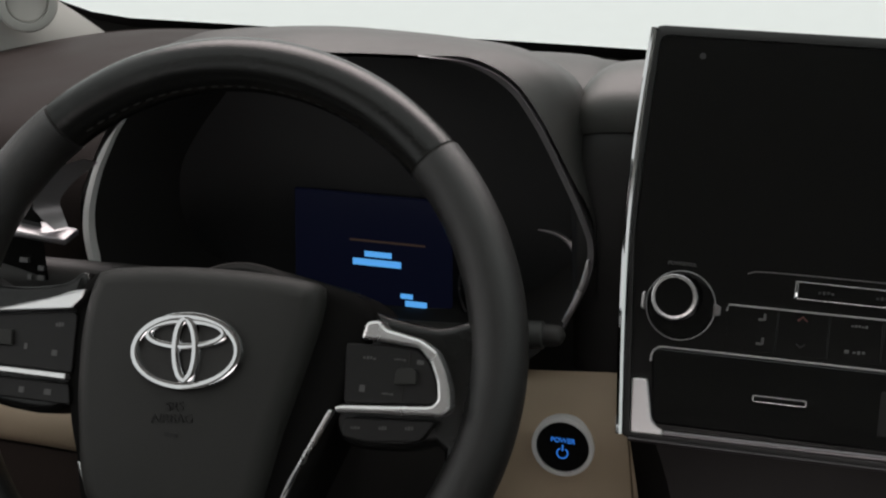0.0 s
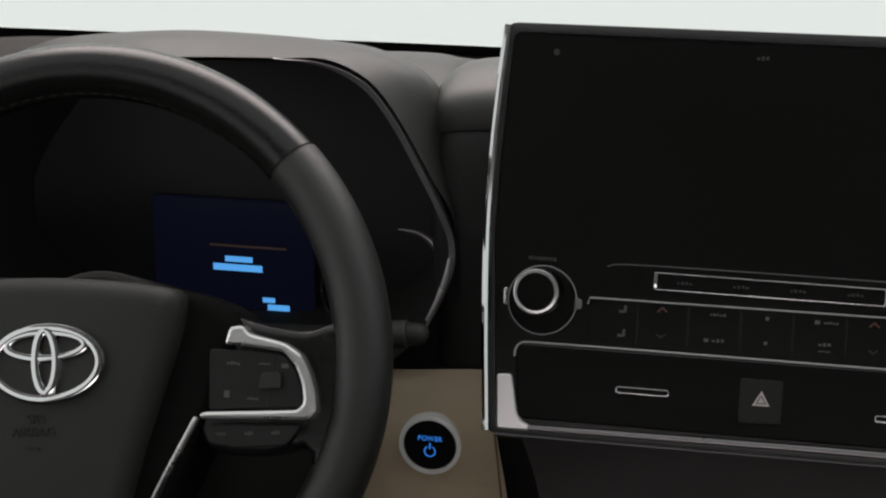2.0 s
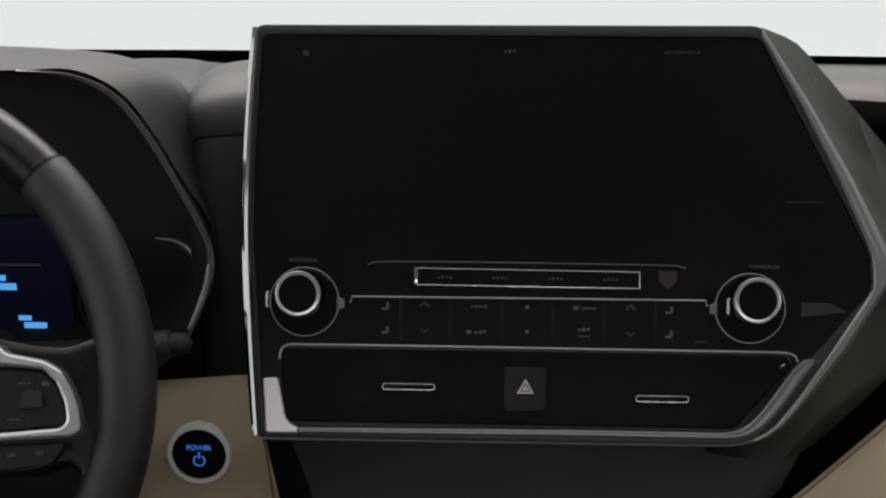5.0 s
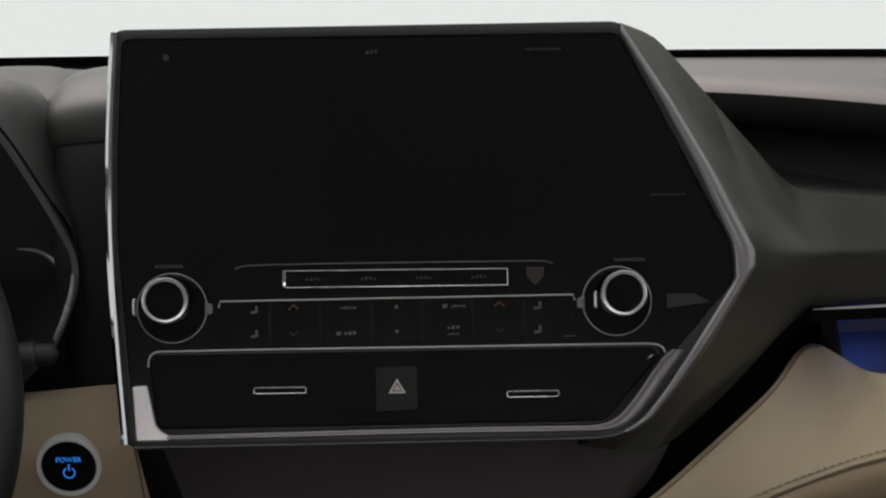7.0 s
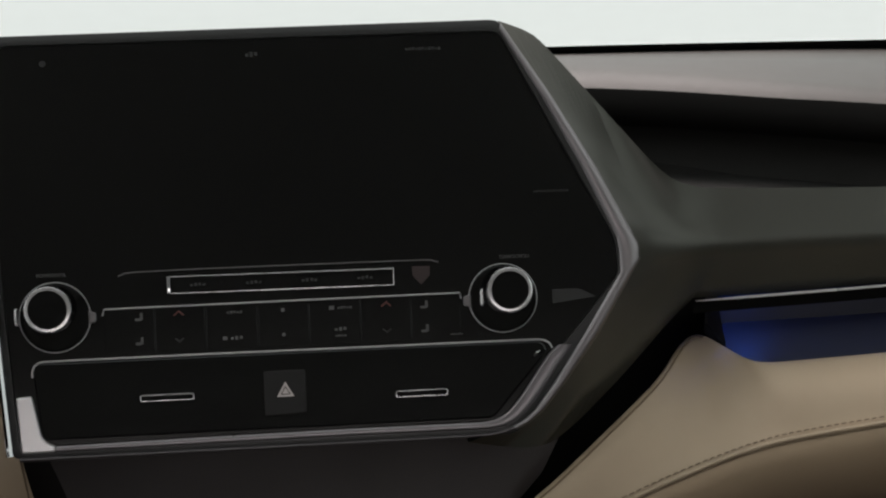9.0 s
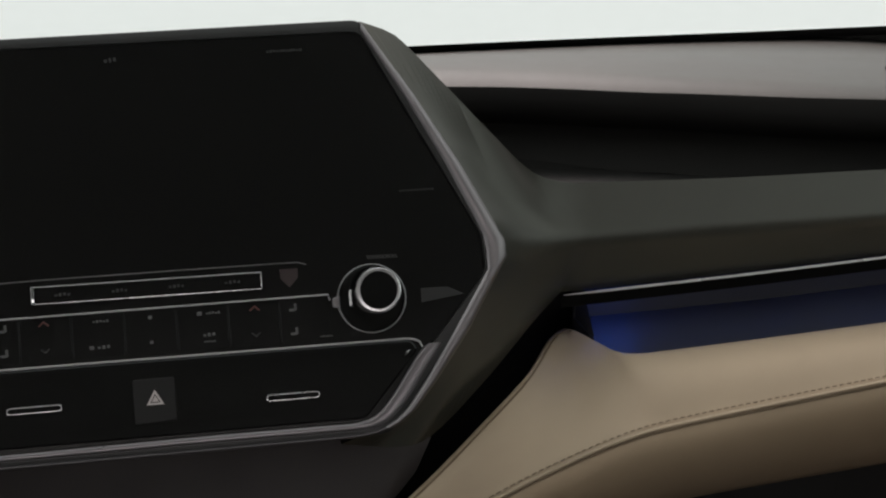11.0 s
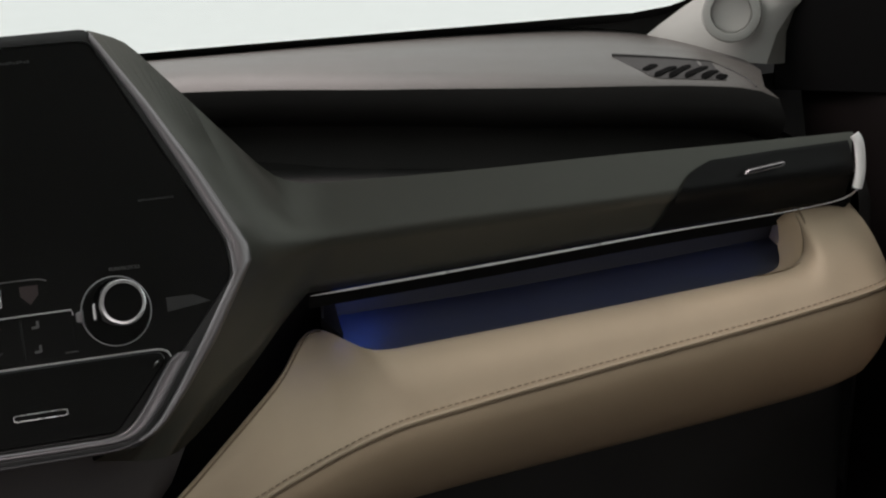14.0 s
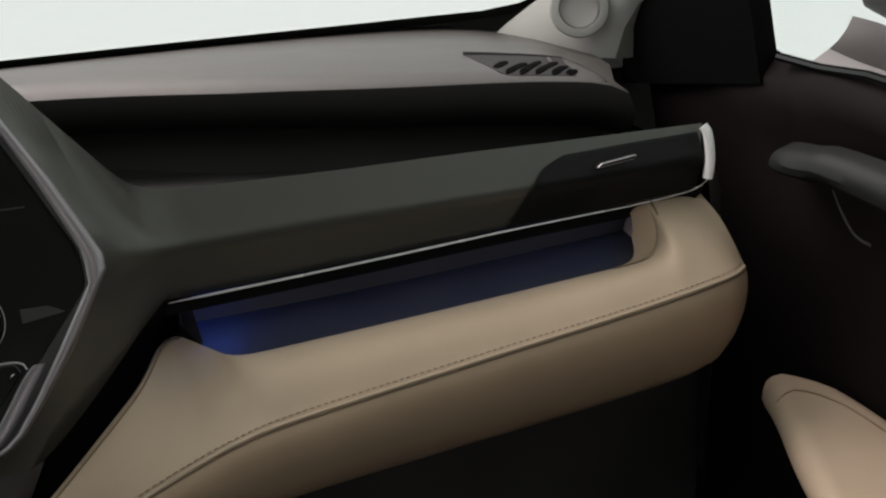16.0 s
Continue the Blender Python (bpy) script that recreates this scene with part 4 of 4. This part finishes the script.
for kx in (-0.1312, 0.1474):
    s = 1 if kx < 0 else -1
    cx = kx + s * 0.0024
    knob = part("knob", disc(0.0134, 0.0, 0.0175, 0.0012, cx=cx, cy=-0.0268), "piano", unit, "gloss black turning knob")
    part("knob_ring", disc(0.0138, 0.0145, 0.0186, 0.0008, inner=0.0114, cx=cx, cy=-0.0257), "chrome_ring", knob, "chrome knob ring")
    part("knob_cap", disc(0.0115, 0.010, 0.0160, 0.0030, cx=cx, cy=-0.0257), "dial_black", knob, "gloss black knob cap")
    part("cap_symbol", bars([(cx + 0.002, -0.0235, 0.0040, 0.0010), (cx + 0.0035, -0.0252, 0.0012, 0.0024), (cx - 0.003, -0.0285, 0.0035, 0.0009)], 0.0158, 0.0163), "mark", knob, "dim symbol on the cap")
    part("knob_base", disc(0.0212, 0.0, 0.0024, 0.0003, inner=0.0207, cx=kx + s * 0.0048, cy=-0.0308), "line_satin", unit, "thin satin ring")
    part("knob_dish", disc(0.0203, 0.0, 0.0016, 0.0008, cx=kx + s * 0.0048, cy=-0.0308), "piano", unit)
    part("knob_link", slab(rounded([(kx + s * 0.0245, -0.0355), (kx + s * 0.0290, -0.0345), (kx + s * 0.0290, -0.0290), (kx + s * 0.0245, -0.0275)], 0.0008, 2), 0.0, 0.0026, 0.0006), "dark_satin", unit)
    # Satin plate added in place of a glint beside the knob.
    part("knob_glint_bar", slab(rounded([(kx - 0.0190, -0.0350), (kx - 0.0165, -0.0355), (kx - 0.0165, -0.0240), (kx - 0.0190, -0.0250)], 0.001, 2), 0.0, 0.0040, 0.0010), "satin", unit)
    lettering("POWER/VOL" if kx < 0 else "TUNE/SCROLL", kx + 0.0034, -0.0058, 0.0031 if kx < 0 else 0.0030, 0.0006, "mark", unit, "lettering")

# Chrome chip added to stand for a glint on the flap corner.
part("flap_glint", slab(rounded([(0.1585, -0.0685), (0.1632, -0.0652), (0.1650, -0.0630), (0.1612, -0.0645)], 0.0008, 2), 0.0028, 0.0045, 0.0005), "chrome", unit, "glint on the flap corner, made as a chrome chip")

# ---- power button ----
button = thing("power_button", "round black start button with satin ring and blue lettering", "start button", frame_of((-0.1980, 0.9968, 0.9617), 4))
part("ring", disc(0.0205, -0.004, 0.0034, 0.0012, inner=0.0174), "bright_paint", button, "satin ring")
part("face", disc(0.0173, -0.01, 0.0024, 0.0008), "piano", button, "gloss black face")
lettering("POWER", 0.0, 0.0045, 0.0046, 0.0028, "blue_ring", button, "lettering")
sym = [Vector((0.0035 * math.cos(a), -0.0042 + 0.0035 * math.sin(a), 0.0028)) for a in [radians(120 + 300 * k / 20) for k in range(21)]]
part("symbol_ring", tube(sym, 0.00045, 6), "blue_ring", button)
part("symbol_bar", bars([(0.0, -0.0005, 0.0009, 0.004)], 0.0023, 0.0032), "blue_ring", button)

# ---- steering wheel ----
wheel = thing("steering_wheel", "black leather steering wheel with satin spokes and chrome emblem", "steering wheel", frame_of((-0.386, 0.885, 1.057), 27))


def arc(a0, a1, R, tube_r, n=40, squash=1.18):
    rows = []
    for i in range(n + 1):
        a = radians(a0 + (a1 - a0) * i / n)
        c, s = math.cos(a), math.sin(a)
        rows.append([Vector(((R + tube_r * math.cos(q)) * c, (R + tube_r * math.cos(q)) * s, tube_r * squash * math.sin(q))) for q in [2 * math.pi * k / 20 for k in range(20)]])
    return skin(rows, around=True, caps=True)


part("rim_top", arc(46.4, 133.0, 0.1710, 0.0163), "wheel_leather", wheel, "smooth black leather rim")
part("rim_bottom", arc(226, 316, 0.1710, 0.0163), "wheel_leather", wheel, "smooth black leather rim")
part("grip_right", arc(-43.4, 45.8, 0.1710, 0.0168), "grip_leather", wheel, "perforated leather grip")
part("grip_left", arc(133.6, 225.4, 0.1710, 0.0168), "grip_leather", wheel, "perforated leather grip")
for a in (46.1, 133.3, 225.7, 316.3):
    part("joint", arc(a - 0.25, a + 0.25, 0.1710, 0.0158, 2), "deep_black", wheel)
for k in range(26):
    a = radians(50 + 3.1 * k)
    b = a + radians(1.6)
    part("stitch", tube([Vector((0.1560 * math.cos(q), 0.1560 * math.sin(q), 0.0085)) for q in (a, (a + b) / 2, b)], 0.0004, 5), "grey_thread", wheel)

HUB = [(-0.0745, 0.0080), (-0.0705, 0.0320), (-0.0615, 0.0392), (-0.0213, 0.0445), (0.0238, 0.0462), (0.0600, 0.0445), (0.0690, 0.0400), (0.0690, 0.0220), (0.0610, -0.0150), (0.0540, -0.0450), (0.0430, -0.0950), (0.02, -0.112), (-0.03, -0.114), (-0.0580, -0.0950), (-0.0699, -0.0501), (-0.0740, -0.0175)]
hub = [Vector((p.x, p.y)) for p in spline([(x, y, 0) for x, y in HUB], 72, closed=True)]
part("airbag_cover", slab(hub, -0.02, 0.0345, 0.011), "airbag", wheel, "charcoal grained airbag cover", sharp=80)
BASE = [(-0.084, 0.028), (-0.05, 0.043), (0.03, 0.046), (0.075, 0.0425), (0.098, 0.032), (0.100, 0.020), (0.088, -0.02), (0.066, -0.08), (0.05, -0.12), (-0.05, -0.12), (-0.075, -0.07), (-0.085, -0.03)]
base = [Vector((p.x, p.y)) for p in spline([(x, y, 0) for x, y in BASE], 60, closed=True)]
part("hub_base", slab(base, -0.04, 0.018, 0.008), "void_black", wheel, "black hub base", sharp=70)
part("column", disc(0.055, -0.22, -0.03, 0.004), "deep_black", wheel, "black column shroud")

emblem = part("emblem_disc", disc(0.0205, 0.0325, 0.0362, 0.001, sx=1.55), "soft_black", wheel, "black emblem ground")
emblem.matrix_basis = pose(-0.0037, -0.0038, 0.0005, 0, 0, 6.5)


def oval(rx, ry, x0, y0, r):
    return tube([Vector((x0 + rx * math.cos(a), y0 + ry * math.sin(a), 0.0368)) for a in [2 * math.pi * k / 48 for k in range(48)]], r, 8, closed=True, flat=0.8)


part("emblem_oval", oval(0.0316, 0.0202, 0, 0, 0.0029), "chrome", emblem, "chrome oval")
part("emblem_oval", oval(0.0062, 0.0174, 0, 0.001, 0.0031), "chrome", emblem, "chrome oval")
part("emblem_oval", oval(0.0232, 0.0073, 0, 0.0100, 0.0026), "chrome", emblem, "chrome oval")
lettering("SRS", -0.0073, -0.0360, 0.0075, 0.0347, "button_black", wheel, "lettering", 6.5, 0.0004)
lettering("AIRBAG", -0.0081, -0.0432, 0.0075, 0.0347, "button_black", wheel, "lettering", 6.5, 0.0004)
part("small_mark", bars([(-0.0075, -0.0522, 0.008, 0.0022)], 0.0340, 0.0350), "button_black", wheel)

SPOKE = [(0.080, 0.0400), (0.0927, 0.0335), (0.1103, 0.0290), (0.1374, 0.0270), (0.160, 0.0320), (0.166, 0.0), (0.166, -0.05), (0.150, -0.062), (0.145, -0.040), (0.120, -0.046), (0.084, -0.042), (0.075, 0.0)]
spoke = [Vector((p.x, p.y)) for p in spline([(x, y, 0) for x, y in SPOKE], 60, closed=True)]
part("spoke_right", slab(spoke, -0.018, 0.012, 0.006), "wheel_leather", wheel, "black spoke", sharp=70)
part("spoke_left", slab([Vector((-p.x - 0.004, p.y - 0.004)) for p in spoke], -0.018, 0.012, 0.006), "wheel_leather", wheel, "black spoke", sharp=70)
BZ = [(0.0945, 0.0150), (0.0967, 0.0255), (0.1045, 0.0270), (0.1085, 0.0225), (0.1299, 0.0188), (0.1395, 0.0135), (0.1460, 0.0030), (0.1500, -0.0074), (0.1515, -0.0180), (0.1470, -0.0232), (0.1150, -0.0255), (0.0850, -0.0280), (0.0833, -0.0250), (0.0870, -0.0232), (0.1150, -0.0205), (0.1400, -0.0178), (0.1432, -0.0140), (0.1415, -0.0040), (0.1365, 0.0065), (0.1290, 0.0135), (0.1087, 0.0150)]
bz = rounded(BZ, 0.002, 2)
part("spoke_bezel", slab(bz, 0.006, 0.0235, 0.0019), "satin", wheel, "satin silver spoke bezel")
panel = part("switch_panel", slab(rounded([(0.085, 0.012), (0.1095, 0.0135), (0.1285, 0.0125), (0.1365, 0.0050), (0.1412, -0.0060), (0.1420, -0.0165), (0.088, -0.0222)], 0.002, 2), 0.004, 0.0195, 0.001), "button_black", wheel, "black switch panel")
part("switch_key", slab(rounded([(0.1165, -0.0085), (0.1298, -0.0070), (0.1290, 0.0005), (0.1270, 0.0022), (0.1190, 0.0012), (0.1170, -0.0008)], 0.001, 2), 0.018, 0.0225, 0.0008), "airbag", panel)
part("switch_groove", bars([(0.1235, 0.0075, 0.0007, 0.0095), (0.1215, -0.0135, 0.0007, 0.0095)], 0.0192, 0.0199), "deep_black", panel)
marks("switch_symbol", [(0.1000, 0.0050, 0.008, 0.0020), (0.1180, 0.0060, 0.007, 0.0013), (0.1300, 0.0058, 0.004, 0.0025), (0.0978, -0.0126, 0.0032, 0.0040), (0.1130, -0.0140, 0.007, 0.0014), (0.1233, -0.0033, 0.006, 0.0015)], 0.0194, 0.0228 - 0.003, "mark", panel)
panel2 = part("switch_strip", slab(rounded([(0.089, -0.0300), (0.1430, -0.0262), (0.1350, -0.0385), (0.1050, -0.0425), (0.089, -0.0410)], 0.003, 2), 0.004, 0.0195, 0.001), "button_black", wheel, "lower black switch strip")
marks("switch_symbol", [(0.0965, -0.0352, 0.006, 0.0018), (0.1126, -0.0335, 0.005, 0.0026), (0.1280, -0.0318, 0.005, 0.0026)], 0.0192, 0.0199, "mark", panel2)
part("spoke_blade", slab(rounded([(0.0800, -0.0265), (0.0828, -0.0272), (0.0640, -0.0700), (0.0545, -0.1000), (0.0505, -0.1000), (0.0608, -0.0700)], 0.001, 2), 0.008, 0.0215, 0.0012), "satin", wheel, "satin blade of the lower spoke")
part("spoke_blade", slab(rounded([(-0.0700, -0.0750), (-0.0670, -0.0750), (-0.0500, -0.1050), (-0.0560, -0.1050)], 0.001, 2), 0.008, 0.0215, 0.0012), "satin", wheel, "satin blade of the lower spoke")
part("spoke_bezel", slab(rounded([(-0.140, 0.0065), (-0.1314, 0.0090), (-0.1028, 0.0172), (-0.0854, 0.0240), (-0.0776, 0.0258), (-0.0790, 0.0205), (-0.0850, 0.0130), (-0.1313, 0.0068), (-0.140, 0.005)], 0.0012, 2), 0.006, 0.0235, 0.001), "satin", wheel, "satin silver spoke bezel")
part("spoke_bezel", slab(rounded([(-0.1450, -0.0255), (-0.0830, -0.0252), (-0.0825, -0.0292), (-0.1450, -0.0292)], 0.0008, 2), 0.006, 0.0235, 0.001), "satin", wheel, "satin silver spoke bezel")
panel3 = part("switch_panel", slab(rounded([(-0.140, 0.0040), (-0.0866, 0.0118), (-0.0825, 0.0100), (-0.0810, -0.0245), (-0.140, -0.0246)], 0.002, 2), 0.004, 0.0195, 0.001), "button_black", wheel, "black switch panel")
part("switch_key", slab(rounded([(-0.137, -0.0140), (-0.121, -0.0125), (-0.122, -0.0030), (-0.137, -0.0045)], 0.0012, 2), 0.018, 0.0222, 0.0008), "airbag", panel3)
marks("switch_symbol", [(-0.0930, 0.0030, 0.0055, 0.0030), (-0.0940, -0.0140, 0.0035, 0.0035), (-0.1130, -0.0120, 0.002, 0.0035)], 0.0192, 0.0199, "mark", panel3)
panel4 = part("switch_strip", slab(rounded([(-0.140, -0.0320), (-0.0818, -0.0310), (-0.0795, -0.0435), (-0.135, -0.0435)], 0.003, 2), 0.004, 0.0195, 0.001), "button_black", wheel, "lower black switch strip")
marks("switch_symbol", [(-0.1120, -0.0380, 0.0035, 0.0035), (-0.0950, -0.0375, 0.0045, 0.0035)], 0.0192, 0.0199, "mark", panel4)

# ---- column stalks ----
right_stalk = thing("wiper_stalk", "black control stalk behind the wheel", "stalk")
part("stalk_arm", tube(spline([(-0.33, 1.0, 1.026), (-0.26, 0.985, 1.036), (-0.222, 0.98, 1.044)], 12), 0.0085, 12), "soft_black", right_stalk)
part("stalk_collar", tube([(-0.2195, 0.98, 1.0445), (-0.2185, 0.98, 1.0446), (-0.2095, 0.98, 1.0455), (-0.2085, 0.98, 1.0456)], lambda u: 0.0088 if 0.1 < u < 0.9 else 0.0080, 18), "hood", right_stalk, "grey stalk collar")
part("stalk_tip", tube(spline([(-0.2085, 0.98, 1.0456), (-0.203, 0.98, 1.046), (-0.198, 0.98, 1.0465), (-0.1955, 0.98, 1.0467)], 10), lambda u: 0.0072 * math.sqrt(max(0.05, 1 - u ** 4)), 14), "soft_black", right_stalk, "rounded stalk tip")
left_stalk = thing("light_stalk", "black light stalk with a satin band", "stalk")
part("stalk_arm", tube(spline([(-0.45, 1.0, 1.04), (-0.53, 0.985, 1.045), (-0.62, 0.975, 1.048)], 12), 0.014, 14), "soft_black", left_stalk)
band = part("stalk_band", slab(rounded([(-0.5220, 1.0787), (-0.5218, 1.0831), (-0.5605, 1.0869), (-0.5840, 1.0883), (-0.5840, 1.0814), (-0.5672, 1.0815)], 0.0012, 3), -0.020, 0.0, 0.0016), "strip_satin", left_stalk, "satin band")
band.matrix_basis = frame_of((0.0, 0.962, 0.0), 0)
for x, z, w in ((-0.5559, 1.0629, 0.006), (-0.5440, 1.0582, 0.004), (-0.5447, 1.0513, 0.005), (-0.5529, 1.0512, 0.003)):
    part("stalk_mark", bars([(x, 0.0, w, 0.0032)], -0.004, 0.001), "mark", left_stalk).matrix_basis = frame_of((0.0, 0.969, z), 20)

# ---- pillars, door and mirror ----


def pillar(name, s):
    p = thing(name, "pale grey cloth windscreen pillar with a round tweeter", "pillar", kind="structure")
    inner_edge = [(0.668, 1.375, 1.090), (0.680, 1.366, 1.104), (0.708, 1.355, 1.128), (0.76, 1.27, 1.20), (0.80, 1.0, 1.35), (0.80, 0.50, 1.66)]
    mid_edge = [(0.7387, 1.290, 1.0886), (0.7400, 1.290, 1.100), (0.748, 1.280, 1.135), (0.785, 1.20, 1.20), (0.83, 0.95, 1.36), (0.82, 0.47, 1.67)]
    far_edge = [(0.7844, 1.285, 1.0884), (0.787, 1.285, 1.102), (0.795, 1.275, 1.140), (0.82, 1.15, 1.20), (0.85, 0.90, 1.37), (0.84, 0.45, 1.68)]
    rows = across([[(s * x, y, z) for x, y, z in c] for c in (inner_edge, mid_edge, far_edge)], 40, 14)
    part("cover", skin(rows[:11]), "pillar", p, "pale grey cover", sharp=80)
    # Outer side of the pillar, in a darker grey than the cover.
    part("side_face", skin(rows[10:]), "side_grey", p, "darker grey outer side", sharp=80)
    cap = part("tweeter", disc(0.0255, 0.0, 0.012, 0.004, inner=0.0175), "pillar", p, "raised tweeter ring")
    cap.matrix_basis = look((s * 0.722, 1.302, 1.132 if s > 0 else 1.147), (s * 1.20, 2.10, 0.98))
    mesh = part("tweeter_mesh", disc(0.0177, 0.0, 0.006, 0.002), "lining", p, "grey tweeter cover")
    mesh.matrix_basis = cap.matrix_basis.copy()
    return p


pillar("pillar_right", 1)
pillar("pillar_left", -1)

door = thing("door_right", "dark brown front door panel with beige armrest and window", "car door", kind="structure")
upper = [[(0.80, 1.30, 1.12), (0.79, 1.12, 1.135), (0.775, 1.06, 1.140), (0.765, 0.95, 1.155), (0.765, 0.5, 1.17), (0.765, -0.35, 1.18)],
         [(0.785, 1.30, 1.10), (0.775, 1.12, 1.12), (0.757, 1.04, 1.132), (0.748, 0.95, 1.146), (0.748, 0.5, 1.16), (0.748, -0.35, 1.17)],
         [(0.78, 1.28, 1.07), (0.765, 1.10, 1.10), (0.748, 1.02, 1.115), (0.742, 0.95, 1.128), (0.742, 0.5, 1.14), (0.742, -0.35, 1.15)],
         [(0.78, 1.26, 1.00), (0.775, 1.10, 1.06), (0.762, 1.02, 1.08), (0.757, 0.95, 1.095), (0.757, 0.5, 1.10), (0.757, -0.35, 1.11)],
         [(0.78, 1.26, 0.85), (0.775, 1.10, 0.90), (0.77, 1.02, 0.92), (0.768, 0.95, 0.92), (0.768, 0.5, 0.92), (0.768, -0.35, 0.92)],
         [(0.78, 1.26, 0.44), (0.775, 1.10, 0.44), (0.77, 1.02, 0.44), (0.77, 0.95, 0.44), (0.77, 0.5, 0.44), (0.77, -0.35, 0.44)]]
part("upper_panel", skin(across(upper, 44, 30)), "door_brown", door, "dark brown soft door panel", sharp=80)
part("belt_strip", tube(spline([(0.765, 1.07, 1.142), (0.760, 1.0, 1.150), (0.757, 0.92, 1.161), (0.757, 0.5, 1.175), (0.757, -0.3, 1.185)], 24), 0.0035, 8), "piano", door, "black belt strip")
sail_ob = part("mirror_sail", slab([Vector((y, z)) for y, z in ((1.092, 1.115), (1.30, 1.06), (1.30, 1.14), (1.12, 1.36), (0.93, 1.50), (0.91, 1.49), (1.10, 1.32), (1.135, 1.235))], 0.0, 0.02, 0.003), "slot_black", door, "black triangular window corner")
sail_ob.matrix_basis = Matrix(((0, 0, 1, 0.765), (1, 0, 0, 0), (0, 1, 0, 0), (0, 0, 0, 1)))
grip = [[(0.752, 1.036, 1.083), (0.742, 1.01, 1.096), (0.735, 0.97, 1.106), (0.732, 0.92, 1.116), (0.73, 0.7, 1.13)], [(0.742, 1.036, 1.080), (0.725, 1.01, 1.090), (0.718, 0.97, 1.100), (0.715, 0.92, 1.110), (0.71, 0.7, 1.12)],
        [(0.742, 1.034, 1.074), (0.722, 1.01, 1.078), (0.714, 0.97, 1.086), (0.712, 0.92, 1.094), (0.71, 0.7, 1.10)], [(0.756, 1.034, 1.070), (0.752, 1.01, 1.068), (0.75, 0.97, 1.072), (0.75, 0.92, 1.080), (0.75, 0.7, 1.09)]]
part("door_pull", skin(across(grip, 30, 14)), "door_green", door, "grey-green padded pull")
part("pull_edge", tube(spline([(0.742, 0.962, 1.075), (0.742, 0.948, 1.060), (0.745, 0.936, 1.048), (0.75, 0.925, 1.044)], 14), 0.0014, 6), "soft_black", door, "thin black handle edge")
ARM = [(0.707, 0.972), (0.716, 0.995), (0.735, 1.004), (0.757, 0.975), (0.764, 0.93), (0.762, 0.80), (0.762, 0.60), (0.60, 0.62), (0.624, 0.75), (0.664, 0.87), (0.695, 0.942)]
arm_line = [Vector((p.x, p.y)) for p in spline([(x, y, 0) for x, y in ARM], 60, closed=True)]
arm_rows = [[(p.x, p.y, z) for p in shrink(arm_line, d)] for d, z in ((0.030, 0.872), (0.012, 0.888), (0.003, 0.898), (0.0, 0.905), (0.002, 0.912), (0.006, 0.917), (0.012, 0.9195), (0.018, 0.920))]
armrest = part("armrest", skin(arm_rows, around=True, caps=True), "beige", door, "beige leather armrest", sharp=80)
part("armrest_seam", tube(spline([(0.7075, 0.962, 0.9150), (0.7140, 0.963, 0.9192), (0.7250, 0.963, 0.9205), (0.7370, 0.945, 0.9205), (0.7430, 0.91, 0.9205), (0.742, 0.82, 0.9205), (0.740, 0.65, 0.9205)], 40), 0.0006, 6), "thread", armrest, "brown sewn seam")
side_pane = part("window_pane", slab([Vector((y, z)) for y, z in ((1.24, 1.10), (1.20, 1.27), (0.92, 1.48), (0.5, 1.64), (-0.35, 1.64), (-0.35, 1.15))], 0.0, 0.004), "clear", door, "clear side window")
side_pane.matrix_basis = Matrix(((0, 0, 1, 0.79), (1, 0, 0, 0), (0, 1, 0, 0), (0, 0, 0, 1)))
side_pane.visible_shadow = False

mirror = thing("door_mirror", "grey door mirror on its foot outside the window", "door mirror")
part("foot", skin(across([[(0.80, 1.255, 1.00), (0.93, 1.258, 1.068), (0.945, 1.235, 1.095), (0.95, 1.225, 1.118)], [(0.80, 1.20, 1.00), (0.94, 1.20, 1.07), (0.945, 1.20, 1.10), (0.95, 1.195, 1.12)], [(0.80, 1.10, 1.00), (0.95, 1.11, 1.07), (0.955, 1.13, 1.10), (0.955, 1.14, 1.12)], [(0.98, 1.10, 1.02), (0.99, 1.12, 1.07), (0.99, 1.14, 1.10), (0.99, 1.14, 1.12)]], 16, 16)), "mirror_grey", mirror, "grey mirror foot")
head = rounded([(0.0, 0.0), (0.20, 0.0), (0.22, 0.12), (0.02, 0.13)], 0.02, 4)
hd = part("head", slab(head, -0.05, 0.05, 0.02), "soft_black", mirror, "dark mirror head")
hd.matrix_basis = pose(0.955, 1.19, 1.117, 90, 0, -12)
